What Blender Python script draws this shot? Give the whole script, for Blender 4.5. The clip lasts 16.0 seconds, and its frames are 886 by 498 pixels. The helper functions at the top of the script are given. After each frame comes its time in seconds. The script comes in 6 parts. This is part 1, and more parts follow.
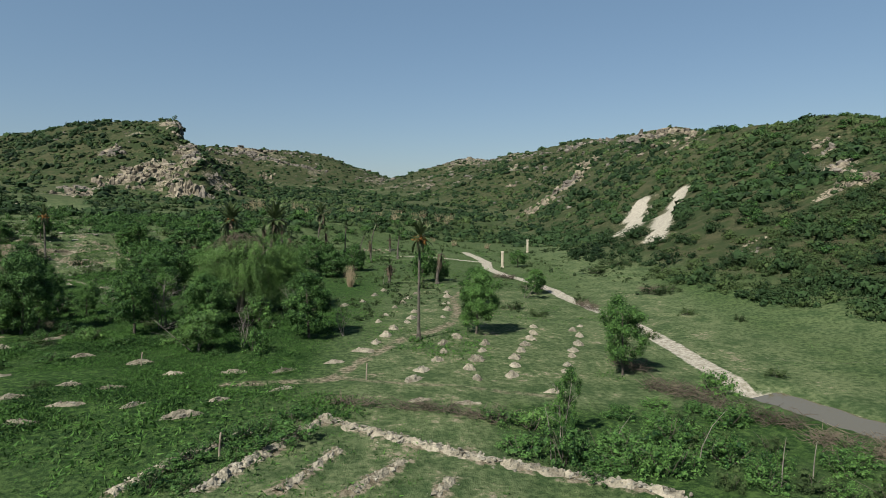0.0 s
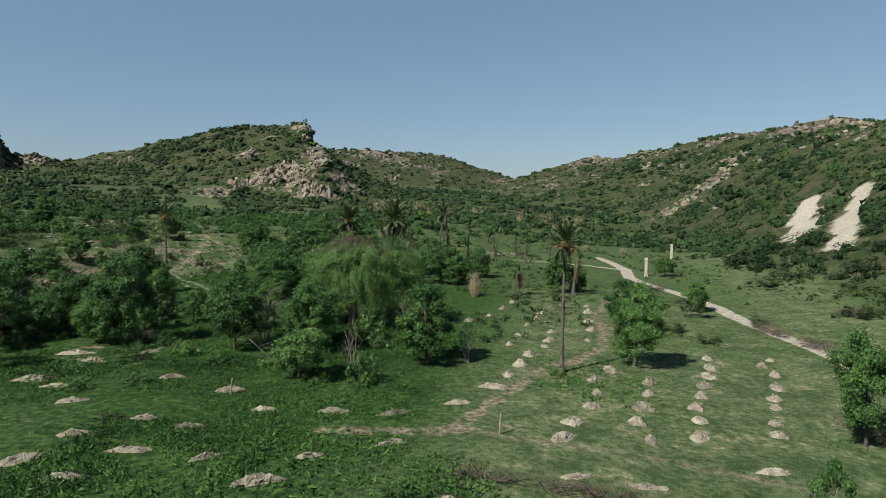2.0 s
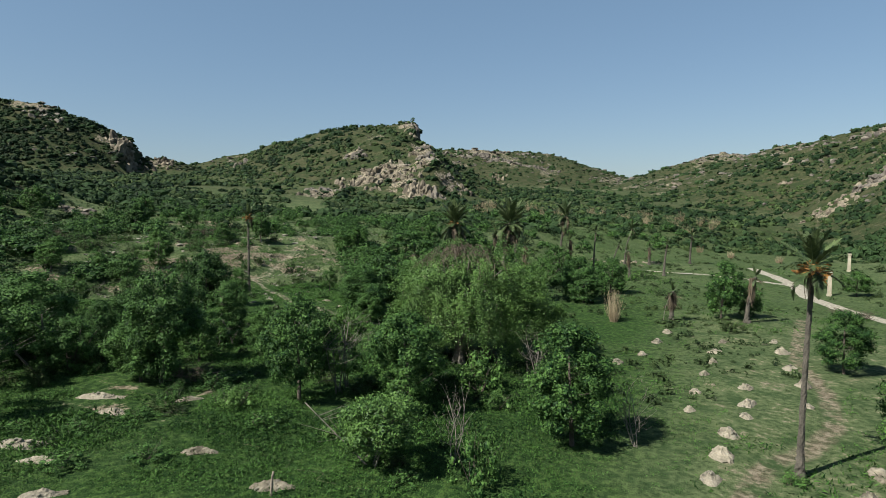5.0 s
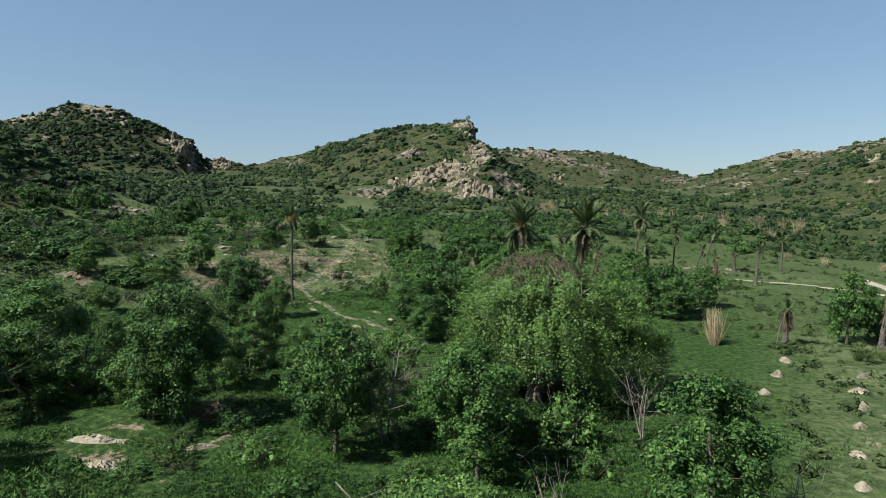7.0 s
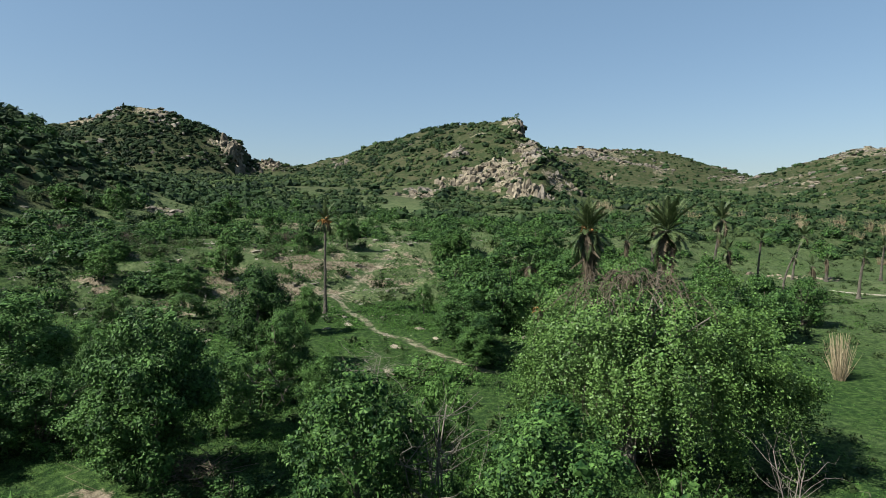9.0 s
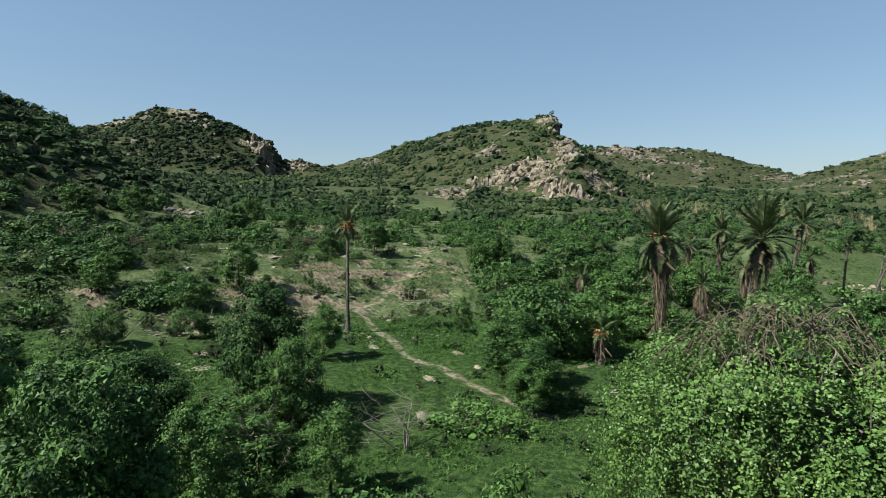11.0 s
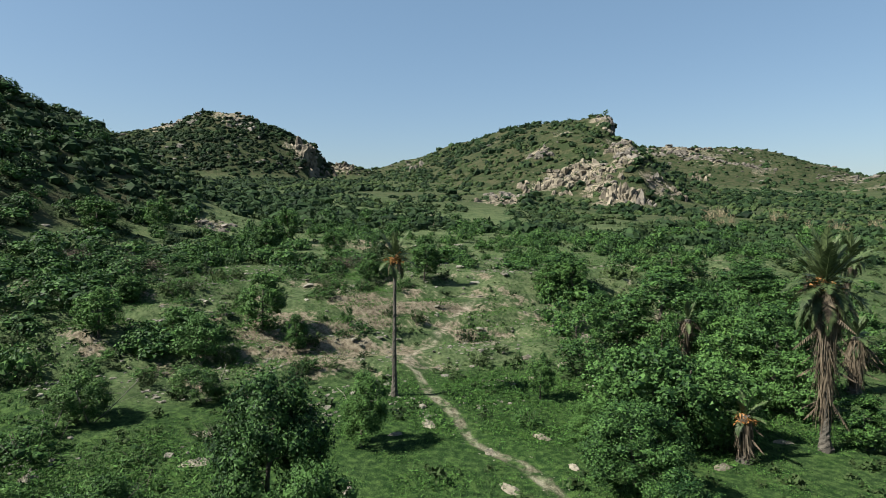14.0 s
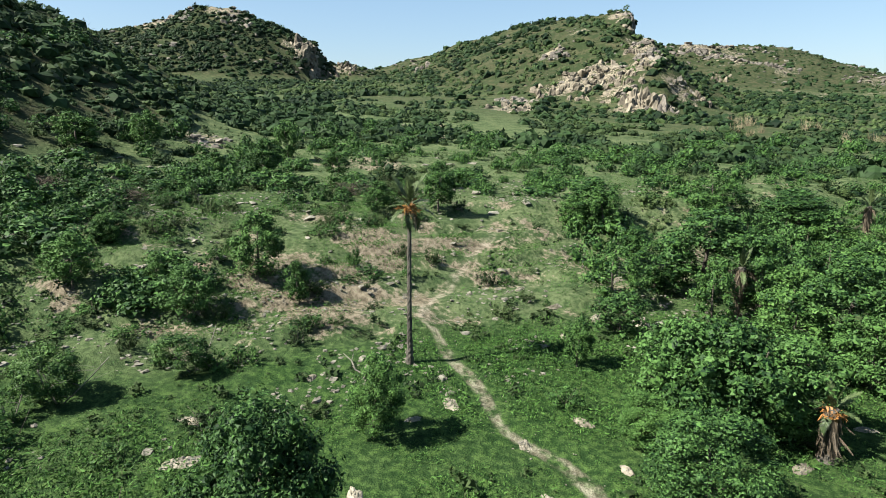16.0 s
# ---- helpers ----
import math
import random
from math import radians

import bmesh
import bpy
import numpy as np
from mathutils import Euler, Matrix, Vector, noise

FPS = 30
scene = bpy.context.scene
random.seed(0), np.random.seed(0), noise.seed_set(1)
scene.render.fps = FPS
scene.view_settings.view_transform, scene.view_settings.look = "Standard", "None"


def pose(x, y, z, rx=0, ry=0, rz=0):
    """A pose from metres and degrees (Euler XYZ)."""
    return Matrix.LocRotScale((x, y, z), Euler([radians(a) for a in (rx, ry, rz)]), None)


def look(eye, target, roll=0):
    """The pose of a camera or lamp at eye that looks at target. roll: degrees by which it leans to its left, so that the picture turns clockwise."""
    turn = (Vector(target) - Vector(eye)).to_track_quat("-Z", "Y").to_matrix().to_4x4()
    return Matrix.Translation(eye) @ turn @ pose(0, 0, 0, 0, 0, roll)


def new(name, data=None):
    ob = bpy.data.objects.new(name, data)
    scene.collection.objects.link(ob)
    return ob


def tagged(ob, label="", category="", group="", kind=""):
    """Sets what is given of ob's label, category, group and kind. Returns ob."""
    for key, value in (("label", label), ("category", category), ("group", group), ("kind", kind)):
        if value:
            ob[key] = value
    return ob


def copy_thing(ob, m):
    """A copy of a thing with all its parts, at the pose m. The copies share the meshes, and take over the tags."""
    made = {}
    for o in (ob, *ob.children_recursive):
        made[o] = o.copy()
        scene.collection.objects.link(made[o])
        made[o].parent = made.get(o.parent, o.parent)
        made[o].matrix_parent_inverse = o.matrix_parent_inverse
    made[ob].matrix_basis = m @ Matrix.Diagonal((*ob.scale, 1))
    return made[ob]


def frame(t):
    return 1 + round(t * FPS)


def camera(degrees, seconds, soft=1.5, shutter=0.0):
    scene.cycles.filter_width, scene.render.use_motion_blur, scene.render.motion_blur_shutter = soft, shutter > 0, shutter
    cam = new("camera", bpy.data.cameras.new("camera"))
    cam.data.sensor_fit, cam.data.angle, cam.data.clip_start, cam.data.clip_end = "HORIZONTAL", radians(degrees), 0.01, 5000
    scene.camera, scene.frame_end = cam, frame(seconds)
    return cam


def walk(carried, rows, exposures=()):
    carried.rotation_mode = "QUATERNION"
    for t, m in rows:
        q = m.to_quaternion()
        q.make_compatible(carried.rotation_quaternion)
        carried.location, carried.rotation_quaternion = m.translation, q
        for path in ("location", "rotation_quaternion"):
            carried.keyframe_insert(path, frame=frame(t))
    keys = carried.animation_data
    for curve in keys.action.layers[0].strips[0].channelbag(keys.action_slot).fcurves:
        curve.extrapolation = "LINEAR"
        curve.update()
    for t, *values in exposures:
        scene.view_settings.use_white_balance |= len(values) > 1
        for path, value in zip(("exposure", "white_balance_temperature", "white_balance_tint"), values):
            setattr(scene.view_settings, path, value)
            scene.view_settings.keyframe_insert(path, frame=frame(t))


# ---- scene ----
cam = camera(71.4, 16.0, soft=0.4)
METRES, EYE, TILT, LEAN, TURN = 70.0, 12.0, -4.0, 0.0, 0.0
EXPOSURES = [(0.0, 1.04), (3.5, 1.1), (7.5, 1.36), (11.0, 1.42), (14.5, 1.44), (15.0, 1.48), (16.0, 1.88)]
ROWS = [
    (0.0, 0.0, 0.0, 0.0, 0.0, 0.0, 0.0),
    (0.5, -0.006, 0.0386, 0.0025, 2.4, 0.01, -0.16),
    (1.0, -0.013, 0.0765, 0.0047, 5.48, 0.02, -0.4),
    (1.5, -0.021, 0.1138, 0.0061, 9.52, 0.02, -0.69),
    (2.0, -0.0304, 0.1506, 0.0079, 11.14, 0.02, -0.8),
    (2.5, -0.0416, 0.1879, 0.0098, 12.04, 0.01, -0.86),
    (3.0, -0.0538, 0.2258, 0.0119, 14.11, 0.01, -1.0),
    (3.5, -0.0657, 0.262, 0.0143, 16.57, -0.03, -1.17),
    (4.0, -0.0785, 0.2961, 0.016, 17.81, -0.03, -1.26),
    (6.5, -0.1471, 0.435, 0.0259, 25.26, -0.17, -1.79),
    (7.0, -0.1621, 0.4605, 0.0277, 25.88, -0.17, -1.84),
    (7.5, -0.1773, 0.4869, 0.0295, 27.53, -0.21, -1.92),
    (8.0, -0.1925, 0.5133, 0.0311, 28.81, -0.24, -2.0),
    (10.5, -0.2756, 0.6373, 0.0409, 31.88, -0.3, -2.21),
    (11.0, -0.2947, 0.6602, 0.044, 32.94, -0.34, -2.24),
    (11.5, -0.3141, 0.6824, 0.0482, 34.09, -0.36, -2.3),
    (12.0, -0.3329, 0.7036, 0.0528, 35.33, -0.39, -2.36),
    (12.5, -0.3513, 0.7235, 0.0576, 36.1, -0.42, -2.39),
    (13.0, -0.3693, 0.7427, 0.0635, 36.48, -0.43, -2.41),
    (13.5, -0.3881, 0.7619, 0.0702, 36.78, -0.43, -2.42),
    (14.0, -0.4078, 0.7799, 0.0785, 36.92, -0.43, -2.44),
    (14.5, -0.4263, 0.7976, 0.0865, 37.05, -0.58, -2.45),
    (15.0, -0.4433, 0.814, 0.0946, 37.17, -2.14, -2.46),
    (15.5, -0.4599, 0.8297, 0.1026, 37.3, -5.82, -2.47),
    (16.0, -0.4752, 0.8441, 0.1102, 37.42, -9.51, -2.51),
]
walk(cam, [(t, pose(0, 0, EYE, TILT, LEAN, TURN) @ pose(METRES * x, METRES * y, METRES * z, 90 + pitch, roll, yaw)) for t, x, y, z, yaw, pitch, roll in ROWS],
     exposures=EXPOSURES)

# ---- light ----
SUN_ELEVATION, SUN_AZIMUTH = radians(46), radians(217)
world = bpy.data.worlds.new("sky")
scene.world = world
world.use_nodes = True
wn = world.node_tree.nodes
sky = wn.new("ShaderNodeTexSky")
sky.sky_type, sky.sun_disc = "NISHITA", False
sky.sun_elevation, sky.sun_rotation = SUN_ELEVATION, SUN_AZIMUTH
sky.air_density, sky.dust_density, sky.ozone_density = 1.0, 0.7, 1.4
wn["Background"].inputs["Strength"].default_value = 0.05
haze = wn.new("ShaderNodeMix")
haze.data_type = "RGBA"
haze.inputs["Factor"].default_value = 0.45
haze.inputs["B"].default_value = (1.6, 2.85, 4.2, 1)
world.node_tree.links.new(sky.outputs["Color"], haze.inputs["A"])
world.node_tree.links.new(haze.outputs["Result"], wn["Background"].inputs["Color"])
sun = new("sun", bpy.data.lights.new("sun", "SUN"))
sun.data.energy, sun.data.angle, sun.data.color = 5.0, radians(0.5), (1.0, 0.95, 0.87)
sun_way = Vector((math.sin(SUN_AZIMUTH) * math.cos(SUN_ELEVATION), math.cos(SUN_AZIMUTH) * math.cos(SUN_ELEVATION), math.sin(SUN_ELEVATION)))
sun.matrix_world = look(sun_way * 400, (0, 0, 0))

# ---- materials ----
DULL = 0.605  # scales every base colour down, so shade comes out deeper at the raised exposure


def material(name, low, high, rough=0.85, scale=3.0, fine=25.0, bump=0.3, island=0.0, through_light=0.0, spec=0.3):
    """Two colours mixed by noise at two scales, with relief; island varies it piece by piece; through_light lets light through leaves."""
    low, high = [tuple(DULL * c for c in q) for q in (low, high)]
    m = bpy.data.materials.new(name)
    m.use_nodes = True
    n, l = m.node_tree.nodes, m.node_tree.links
    b = n["Principled BSDF"]
    b.inputs["Roughness"].default_value = rough
    b.inputs["Specular IOR Level"].default_value = spec
    geo = n.new("ShaderNodeNewGeometry")
    info = n.new("ShaderNodeObjectInfo")
    big, small = n.new("ShaderNodeTexNoise"), n.new("ShaderNodeTexNoise")
    for t, s in ((big, scale), (small, fine)):
        t.inputs["Scale"].default_value, t.inputs["Detail"].default_value = s, 4
        l.new(geo.outputs["Position"], t.inputs["Vector"])
    mix = n.new("ShaderNodeMath"); mix.operation = "MULTIPLY_ADD"
    l.new(big.outputs["Fac"], mix.inputs[0]); mix.inputs[1].default_value = 1.6
    half = n.new("ShaderNodeMath"); half.operation = "MULTIPLY_ADD"
    l.new(small.outputs["Fac"], half.inputs[0]); half.inputs[1].default_value, half.inputs[2].default_value = 0.9, -0.75
    l.new(half.outputs[0], mix.inputs[2])
    fac = mix.outputs[0]
    if island:
        a = n.new("ShaderNodeMath"); a.operation = "MULTIPLY_ADD"
        l.new(geo.outputs["Random Per Island"], a.inputs[0]); a.inputs[1].default_value = island
        c = n.new("ShaderNodeMath"); c.operation = "MULTIPLY_ADD"
        l.new(info.outputs["Random"], c.inputs[0]); c.inputs[1].default_value, c.inputs[2].default_value = 0.5, -0.25 - island / 2
        l.new(c.outputs[0], a.inputs[2])
        add = n.new("ShaderNodeMath"); l.new(fac, add.inputs[0]); l.new(a.outputs[0], add.inputs[1])
        fac = add.outputs[0]
    ramp = n.new("ShaderNodeMix"); ramp.data_type = "RGBA"
    ramp.inputs["A"].default_value, ramp.inputs["B"].default_value = (*low, 1), (*high, 1)
    l.new(fac, ramp.inputs["Factor"])
    l.new(ramp.outputs["Result"], b.inputs["Base Color"])
    if bump:
        bp = n.new("ShaderNodeBump"); bp.inputs["Strength"].default_value, bp.inputs["Distance"].default_value = bump, 0.1
        l.new(mix.outputs[0], bp.inputs["Height"]); l.new(bp.outputs["Normal"], b.inputs["Normal"])
    if through_light:
        tr, ms = n.new("ShaderNodeBsdfTranslucent"), n.new("ShaderNodeMixShader")
        ms.inputs[0].default_value = through_light
        l.new(ramp.outputs["Result"], tr.inputs["Color"])
        l.new(b.outputs[0], ms.inputs[1]); l.new(tr.outputs[0], ms.inputs[2])
        l.new(ms.outputs[0], n["Material Output"].inputs["Surface"])
    return m


LEAF = material("tree_leaves", (0.011, 0.043, 0.011), (0.115, 0.235, 0.056), 0.6, 1.2, 9, 0, 0.9, 0.11, 0.12)
LEAF_LIGHT = material("light_leaves", (0.015, 0.052, 0.012), (0.13, 0.25, 0.06), 0.55, 0.7, 9, 0, 0.9, 0.12, 0.15)
LEAF_DARK = material("dark_leaves", (0.009, 0.034, 0.009), (0.096, 0.205, 0.051), 0.6, 1.2, 9, 0, 0.9, 0.09, 0.12)
SCRUB = material("scrub_leaves", (0.007, 0.020, 0.008), (0.082, 0.128, 0.042), 0.7, 0.07, 1.6, 0, 0.35, 0.1, 0.1)
SCRUB_DARK = material("dark_scrub_leaves", (0.005, 0.017, 0.006), (0.045, 0.088, 0.030), 0.7, 0.12, 1.6, 0, 0.5, 0.08, 0.1)
CREEPER = material("creeper_leaves", (0.011, 0.042, 0.010), (0.14, 0.265, 0.062), 0.5, 0.7, 9, 0, 0.55, 0.14, 0.2)
HERB = material("herb_leaves", (0.008, 0.034, 0.008), (0.085, 0.190, 0.040), 0.7, 0.15, 4, 0, 1.0, 0.1, 0.1)
PALM_LEAF = material("palm_fronds", (0.03, 0.055, 0.02), (0.13, 0.18, 0.07), 0.5, 2, 15, 0, 0.6, 0.12, 0.2)
DEAD_FROND = material("dead_fronds", (0.04, 0.032, 0.022), (0.20, 0.16, 0.105), 0.8, 2, 15, 0, 0.8, 0.1)
FRUIT = material("palm_fruit_stalks", (0.24, 0.10, 0.02), (0.44, 0.22, 0.06), 0.6, 4, 20, 0.2, 0.4)
BARK = material("bark", (0.045, 0.038, 0.03), (0.16, 0.138, 0.108), 0.9, 3, 22, 0.6)
PALE_BARK = material("pale_bark", (0.10, 0.092, 0.075), (0.28, 0.26, 0.22), 0.9, 3, 22, 0.6)
PALM_BARK = material("palm_bark", (0.045, 0.042, 0.034), (0.17, 0.155, 0.125), 0.95, 2, 18, 0.8)
DRY_TWIG = material("dry_twigs", (0.05, 0.041, 0.03), (0.17, 0.14, 0.10), 0.9, 1, 8, 0, 0.6)
REED = material("dry_reeds", (0.22, 0.17, 0.10), (0.50, 0.42, 0.27), 0.8, 1, 6, 0, 0.6, 0.15)
ROCK = material("rock", (0.055, 0.05, 0.042), (0.26, 0.235, 0.195), 0.9, 0.35, 2.2, 0.9, 0.25)
PALE_ROCK = material("pale_rock", (0.05, 0.042, 0.032), (0.33, 0.288, 0.21), 0.9, 0.4, 2.2, 0.9, 0.25)
EARTH = material("mound_earth", (0.10, 0.09, 0.062), (0.44, 0.40, 0.305), 0.95, 2.0, 11, 1.0, 0.3)
STONE = material("field_stone", (0.085, 0.08, 0.06), (0.36, 0.34, 0.275), 0.9, 2, 14, 0.6, 0.4)
PLASTER = material("weathered_plaster", (0.34, 0.30, 0.21), (0.68, 0.63, 0.50), 0.85, 0.9, 9, 0.3)
WOOD = material("grey_wood", (0.16, 0.13, 0.10), (0.36, 0.31, 0.25), 0.9, 4, 30, 0.4)


def water_material():
    m = bpy.data.materials.new("still_muddy_water")
    m.use_nodes = True
    n, l = m.node_tree.nodes, m.node_tree.links
    b = n["Principled BSDF"]
    b.inputs["Base Color"].default_value = (0.08, 0.069, 0.043, 1)
    b.inputs["Roughness"].default_value = 0.08
    b.inputs["Specular IOR Level"].default_value = 0.22
    t, bp = n.new("ShaderNodeTexNoise"), n.new("ShaderNodeBump")
    t.inputs["Scale"].default_value = 2.0
    bp.inputs["Strength"].default_value, bp.inputs["Distance"].default_value = 0.06, 0.05
    g = n.new("ShaderNodeNewGeometry")
    l.new(g.outputs["Position"], t.inputs["Vector"]); l.new(t.outputs["Fac"], bp.inputs["Height"]); l.new(bp.outputs["Normal"], b.inputs["Normal"])
    return m


def ground_material():
    """Grass, herbs, bare soil and sand; the masks (red: sand, green: bare soil and rock, blue: lushness) come with the ground."""
    m = bpy.data.materials.new("ground_cover")
    m.use_nodes = True
    n, l = m.node_tree.nodes, m.node_tree.links
    b = n["Principled BSDF"]
    b.inputs["Roughness"].default_value, b.inputs["Specular IOR Level"].default_value = 0.95, 0.05
    g = n.new("ShaderNodeNewGeometry")
    at, sep = n.new("ShaderNodeAttribute"), n.new("ShaderNodeSeparateColor")
    at.attribute_name = "cover"
    l.new(at.outputs["Color"], sep.inputs["Color"])

    def tex(scale, detail=5, rough=0.6):
        t = n.new("ShaderNodeTexNoise")
        t.inputs["Scale"].default_value, t.inputs["Detail"].default_value, t.inputs["Roughness"].default_value = scale, detail, rough
        l.new(g.outputs["Position"], t.inputs["Vector"])
        return t.outputs["Fac"]

    def calc(op, a, c, d=None):
        x = n.new("ShaderNodeMath"); x.operation = op
        for i, v in enumerate((a, c, d)):
            if v is None:
                continue
            if isinstance(v, (int, float)):
                x.inputs[i].default_value = v
            else:
                l.new(v, x.inputs[i])
        return x.outputs[0]

    def step(v, lo, hi):
        x = n.new("ShaderNodeMapRange"); x.interpolation_type = "SMOOTHSTEP"
        l.new(v, x.inputs["Value"]); x.inputs["From Min"].default_value, x.inputs["From Max"].default_value = lo, hi
        return x.outputs["Result"]

    def blend(f, a, c):
        x = n.new("ShaderNodeMix"); x.data_type = "RGBA"
        l.new(f, x.inputs["Factor"])
        for k, v in (("A", a), ("B", c)):
            if isinstance(v, tuple):
                x.inputs[k].default_value = (*[DULL * c for c in v], 1)
            else:
                l.new(v, x.inputs[k])
        return x.outputs["Result"]

    broad, middle, small, grain = tex(0.06), tex(0.45), tex(2.6), tex(14, 3)
    rough_edge = calc("MULTIPLY_ADD", small, 0.5, calc("MULTIPLY_ADD", middle, 0.5, -0.5))
    lush = step(calc("ADD", sep.outputs["Blue"], calc("MULTIPLY_ADD", broad, 0.7, calc("MULTIPLY_ADD", middle, 0.6, -0.65))), 0.2, 0.8)
    dull = blend(step(calc("ADD", middle, calc("MULTIPLY_ADD", small, 0.8, -0.4)), 0.3, 0.7), (0.054, 0.090, 0.036), (0.140, 0.176, 0.083))
    green = blend(step(calc("ADD", small, calc("MULTIPLY_ADD", grain, 0.6, -0.3)), 0.3, 0.7), (0.016, 0.050, 0.013), (0.072, 0.132, 0.034))
    heath = blend(step(calc("ADD", small, calc("MULTIPLY_ADD", tex(0.9, 5, 0.7), 1.2, -0.6)), 0.35, 0.65), (0.026, 0.034, 0.016), (0.098, 0.101, 0.053))
    heath = blend(step(calc("ADD", tex(0.035, 4), calc("MULTIPLY_ADD", middle, 0.5, -0.25)), 0.38, 0.62), heath, blend(small, (0.036, 0.040, 0.020), (0.118, 0.113, 0.063)))
    heath = blend(step(calc("ADD", tex(0.24, 5, 0.65), calc("MULTIPLY_ADD", small, 0.3, -0.15)), 0.44, 0.58), heath, blend(small, (0.018, 0.031, 0.013), (0.055, 0.075, 0.033)))
    dull = blend(at.outputs["Alpha"], dull, heath)
    # near-black green wherever the fine noise, also used for the bump, runs low
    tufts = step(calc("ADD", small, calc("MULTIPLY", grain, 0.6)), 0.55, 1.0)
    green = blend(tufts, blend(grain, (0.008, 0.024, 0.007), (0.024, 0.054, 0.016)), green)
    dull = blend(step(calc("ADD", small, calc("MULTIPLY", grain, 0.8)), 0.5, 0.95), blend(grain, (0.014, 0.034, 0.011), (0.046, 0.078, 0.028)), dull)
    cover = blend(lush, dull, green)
    crumbs = step(calc("ADD", small, calc("MULTIPLY_ADD", grain, 0.5, -0.25)), 0.3, 0.7)
    soil = blend(at.outputs["Alpha"], blend(crumbs, (0.10, 0.084, 0.055), (0.30, 0.262, 0.19)), blend(crumbs, (0.10, 0.088, 0.066), (0.40, 0.345, 0.26)))
    bare = step(calc("ADD", sep.outputs["Green"], calc("MULTIPLY", rough_edge, 1.5)), 0.45, 0.62)
    sand = blend(step(calc("ADD", small, calc("MULTIPLY_ADD", grain, 0.5, -0.25)), 0.25, 0.75), (0.24, 0.22, 0.165), (0.56, 0.525, 0.44))
    track = step(calc("ADD", sep.outputs["Red"], calc("MULTIPLY", rough_edge, 0.45)), 0.44, 0.56)
    # trodden paths: one attribute gives the distance to each path's middle, the other where along the ground the path exists
    beaten = blend(crumbs, (0.17, 0.145, 0.10), (0.46, 0.41, 0.325))
    base = blend(track, blend(bare, cover, soil), sand)
    far, there = n.new("ShaderNodeAttribute"), n.new("ShaderNodeAttribute")
    far.attribute_name, there.attribute_name = "path_distance", "path_extent"
    fs, ts = n.new("ShaderNodeSeparateColor"), n.new("ShaderNodeSeparateColor")
    l.new(far.outputs["Color"], fs.inputs["Color"]); l.new(there.outputs["Color"], ts.inputs["Color"])
    worn = step(tex(0.9, 4), 0.36, 0.56)
    for chan, w, tone in (("Red", 0.30, beaten), ("Green", 0.5, soil), ("Blue", 0.3, soil)):
        d = calc("ADD", calc("ABSOLUTE", fs.outputs[chan], 0), calc("MULTIPLY_ADD", rough_edge, 1.1, calc("MULTIPLY_ADD", tex(0.33, 2), 0.5, -0.25)))
        near = calc("MULTIPLY", calc("SUBTRACT", 1, step(d, w - 0.1, w + 0.16)), calc("MULTIPLY", ts.outputs[chan], calc("MULTIPLY", worn, 0.85)))
        base = blend(near, base, tone)
    l.new(base, b.inputs["Base Color"])
    bp = n.new("ShaderNodeBump"); bp.inputs["Strength"].default_value, bp.inputs["Distance"].default_value = 0.65, 0.3
    l.new(calc("ADD", small, calc("MULTIPLY", grain, 0.5)), bp.inputs["Height"]); l.new(bp.outputs["Normal"], b.inputs["Normal"])
    return m


# ---- the lie of the land ----
rng = np.random.default_rng(7)
LATTICE = rng.random((256, 256))


def vnoise(x, y):
    xi, yi = np.floor(x).astype(int), np.floor(y).astype(int)
    fx, fy = x - xi, y - yi
    fx, fy = fx * fx * (3 - 2 * fx), fy * fy * (3 - 2 * fy)
    a, b, c, d = LATTICE[xi % 256, yi % 256], LATTICE[(xi + 1) % 256, yi % 256], LATTICE[xi % 256, (yi + 1) % 256], LATTICE[(xi + 1) % 256, (yi + 1) % 256]
    return (a * (1 - fx) + b * fx) * (1 - fy) + (c * (1 - fx) + d * fx) * fy


def fbm(x, y, octaves=4):
    out, amp, total = 0, 1.0, 0
    for i in range(octaves):
        out, total = out + amp * vnoise(x * 2 ** i + 17.3 * i, y * 2 ** i + 5.1 * i), total + amp
        amp *= 0.5
    return out / total - 0.5


def smooth(v, lo, hi):
    t = np.clip((v - lo) / (hi - lo), 0, 1)
    return t * t * (3 - 2 * t)


def along(X, Y, pts):
    """Distance to a line through points in plan."""
    best = np.full(np.shape(X), 1e9)
    for (ax, ay), (bx, by) in zip(pts, pts[1:]):
        vx, vy = bx - ax, by - ay
        t = np.clip(((X - ax) * vx + (Y - ay) * vy) / (vx * vx + vy * vy), 0, 1)
        best = np.minimum(best, np.hypot(X - ax - t * vx, Y - ay - t * vy))
    return best


def beside(X, Y, pts):
    """Signed distance to a path's middle line, and 1 where the path exists, falling to 0 past its ends."""
    best, side = np.full(np.shape(X), 1e9), np.zeros(np.shape(X))
    for (ax, ay), (bx, by) in zip(pts, pts[1:]):
        vx, vy = bx - ax, by - ay
        t = np.clip(((X - ax) * vx + (Y - ay) * vy) / (vx * vx + vy * vy), 0, 1)
        d = np.hypot(X - ax - t * vx, Y - ay - t * vy)
        side = np.where(d < best, np.sign(vx * (Y - ay) - vy * (X - ax)) * d, side)
        best = np.minimum(best, d)
    past = np.zeros(np.shape(X))
    for (ax, ay), (bx, by) in ((pts[0], pts[1]), (pts[-1], pts[-2])):
        ln = math.hypot(bx - ax, by - ay)
        back = ((ax - X) * (bx - ax) + (ay - Y) * (by - ay)) / ln
        past = np.maximum(past, np.where(np.hypot(X - ax, Y - ay) < 12, back, 0))
    return np.clip(side, -5, 5), 1 - smooth(past, -0.5, 1.0)


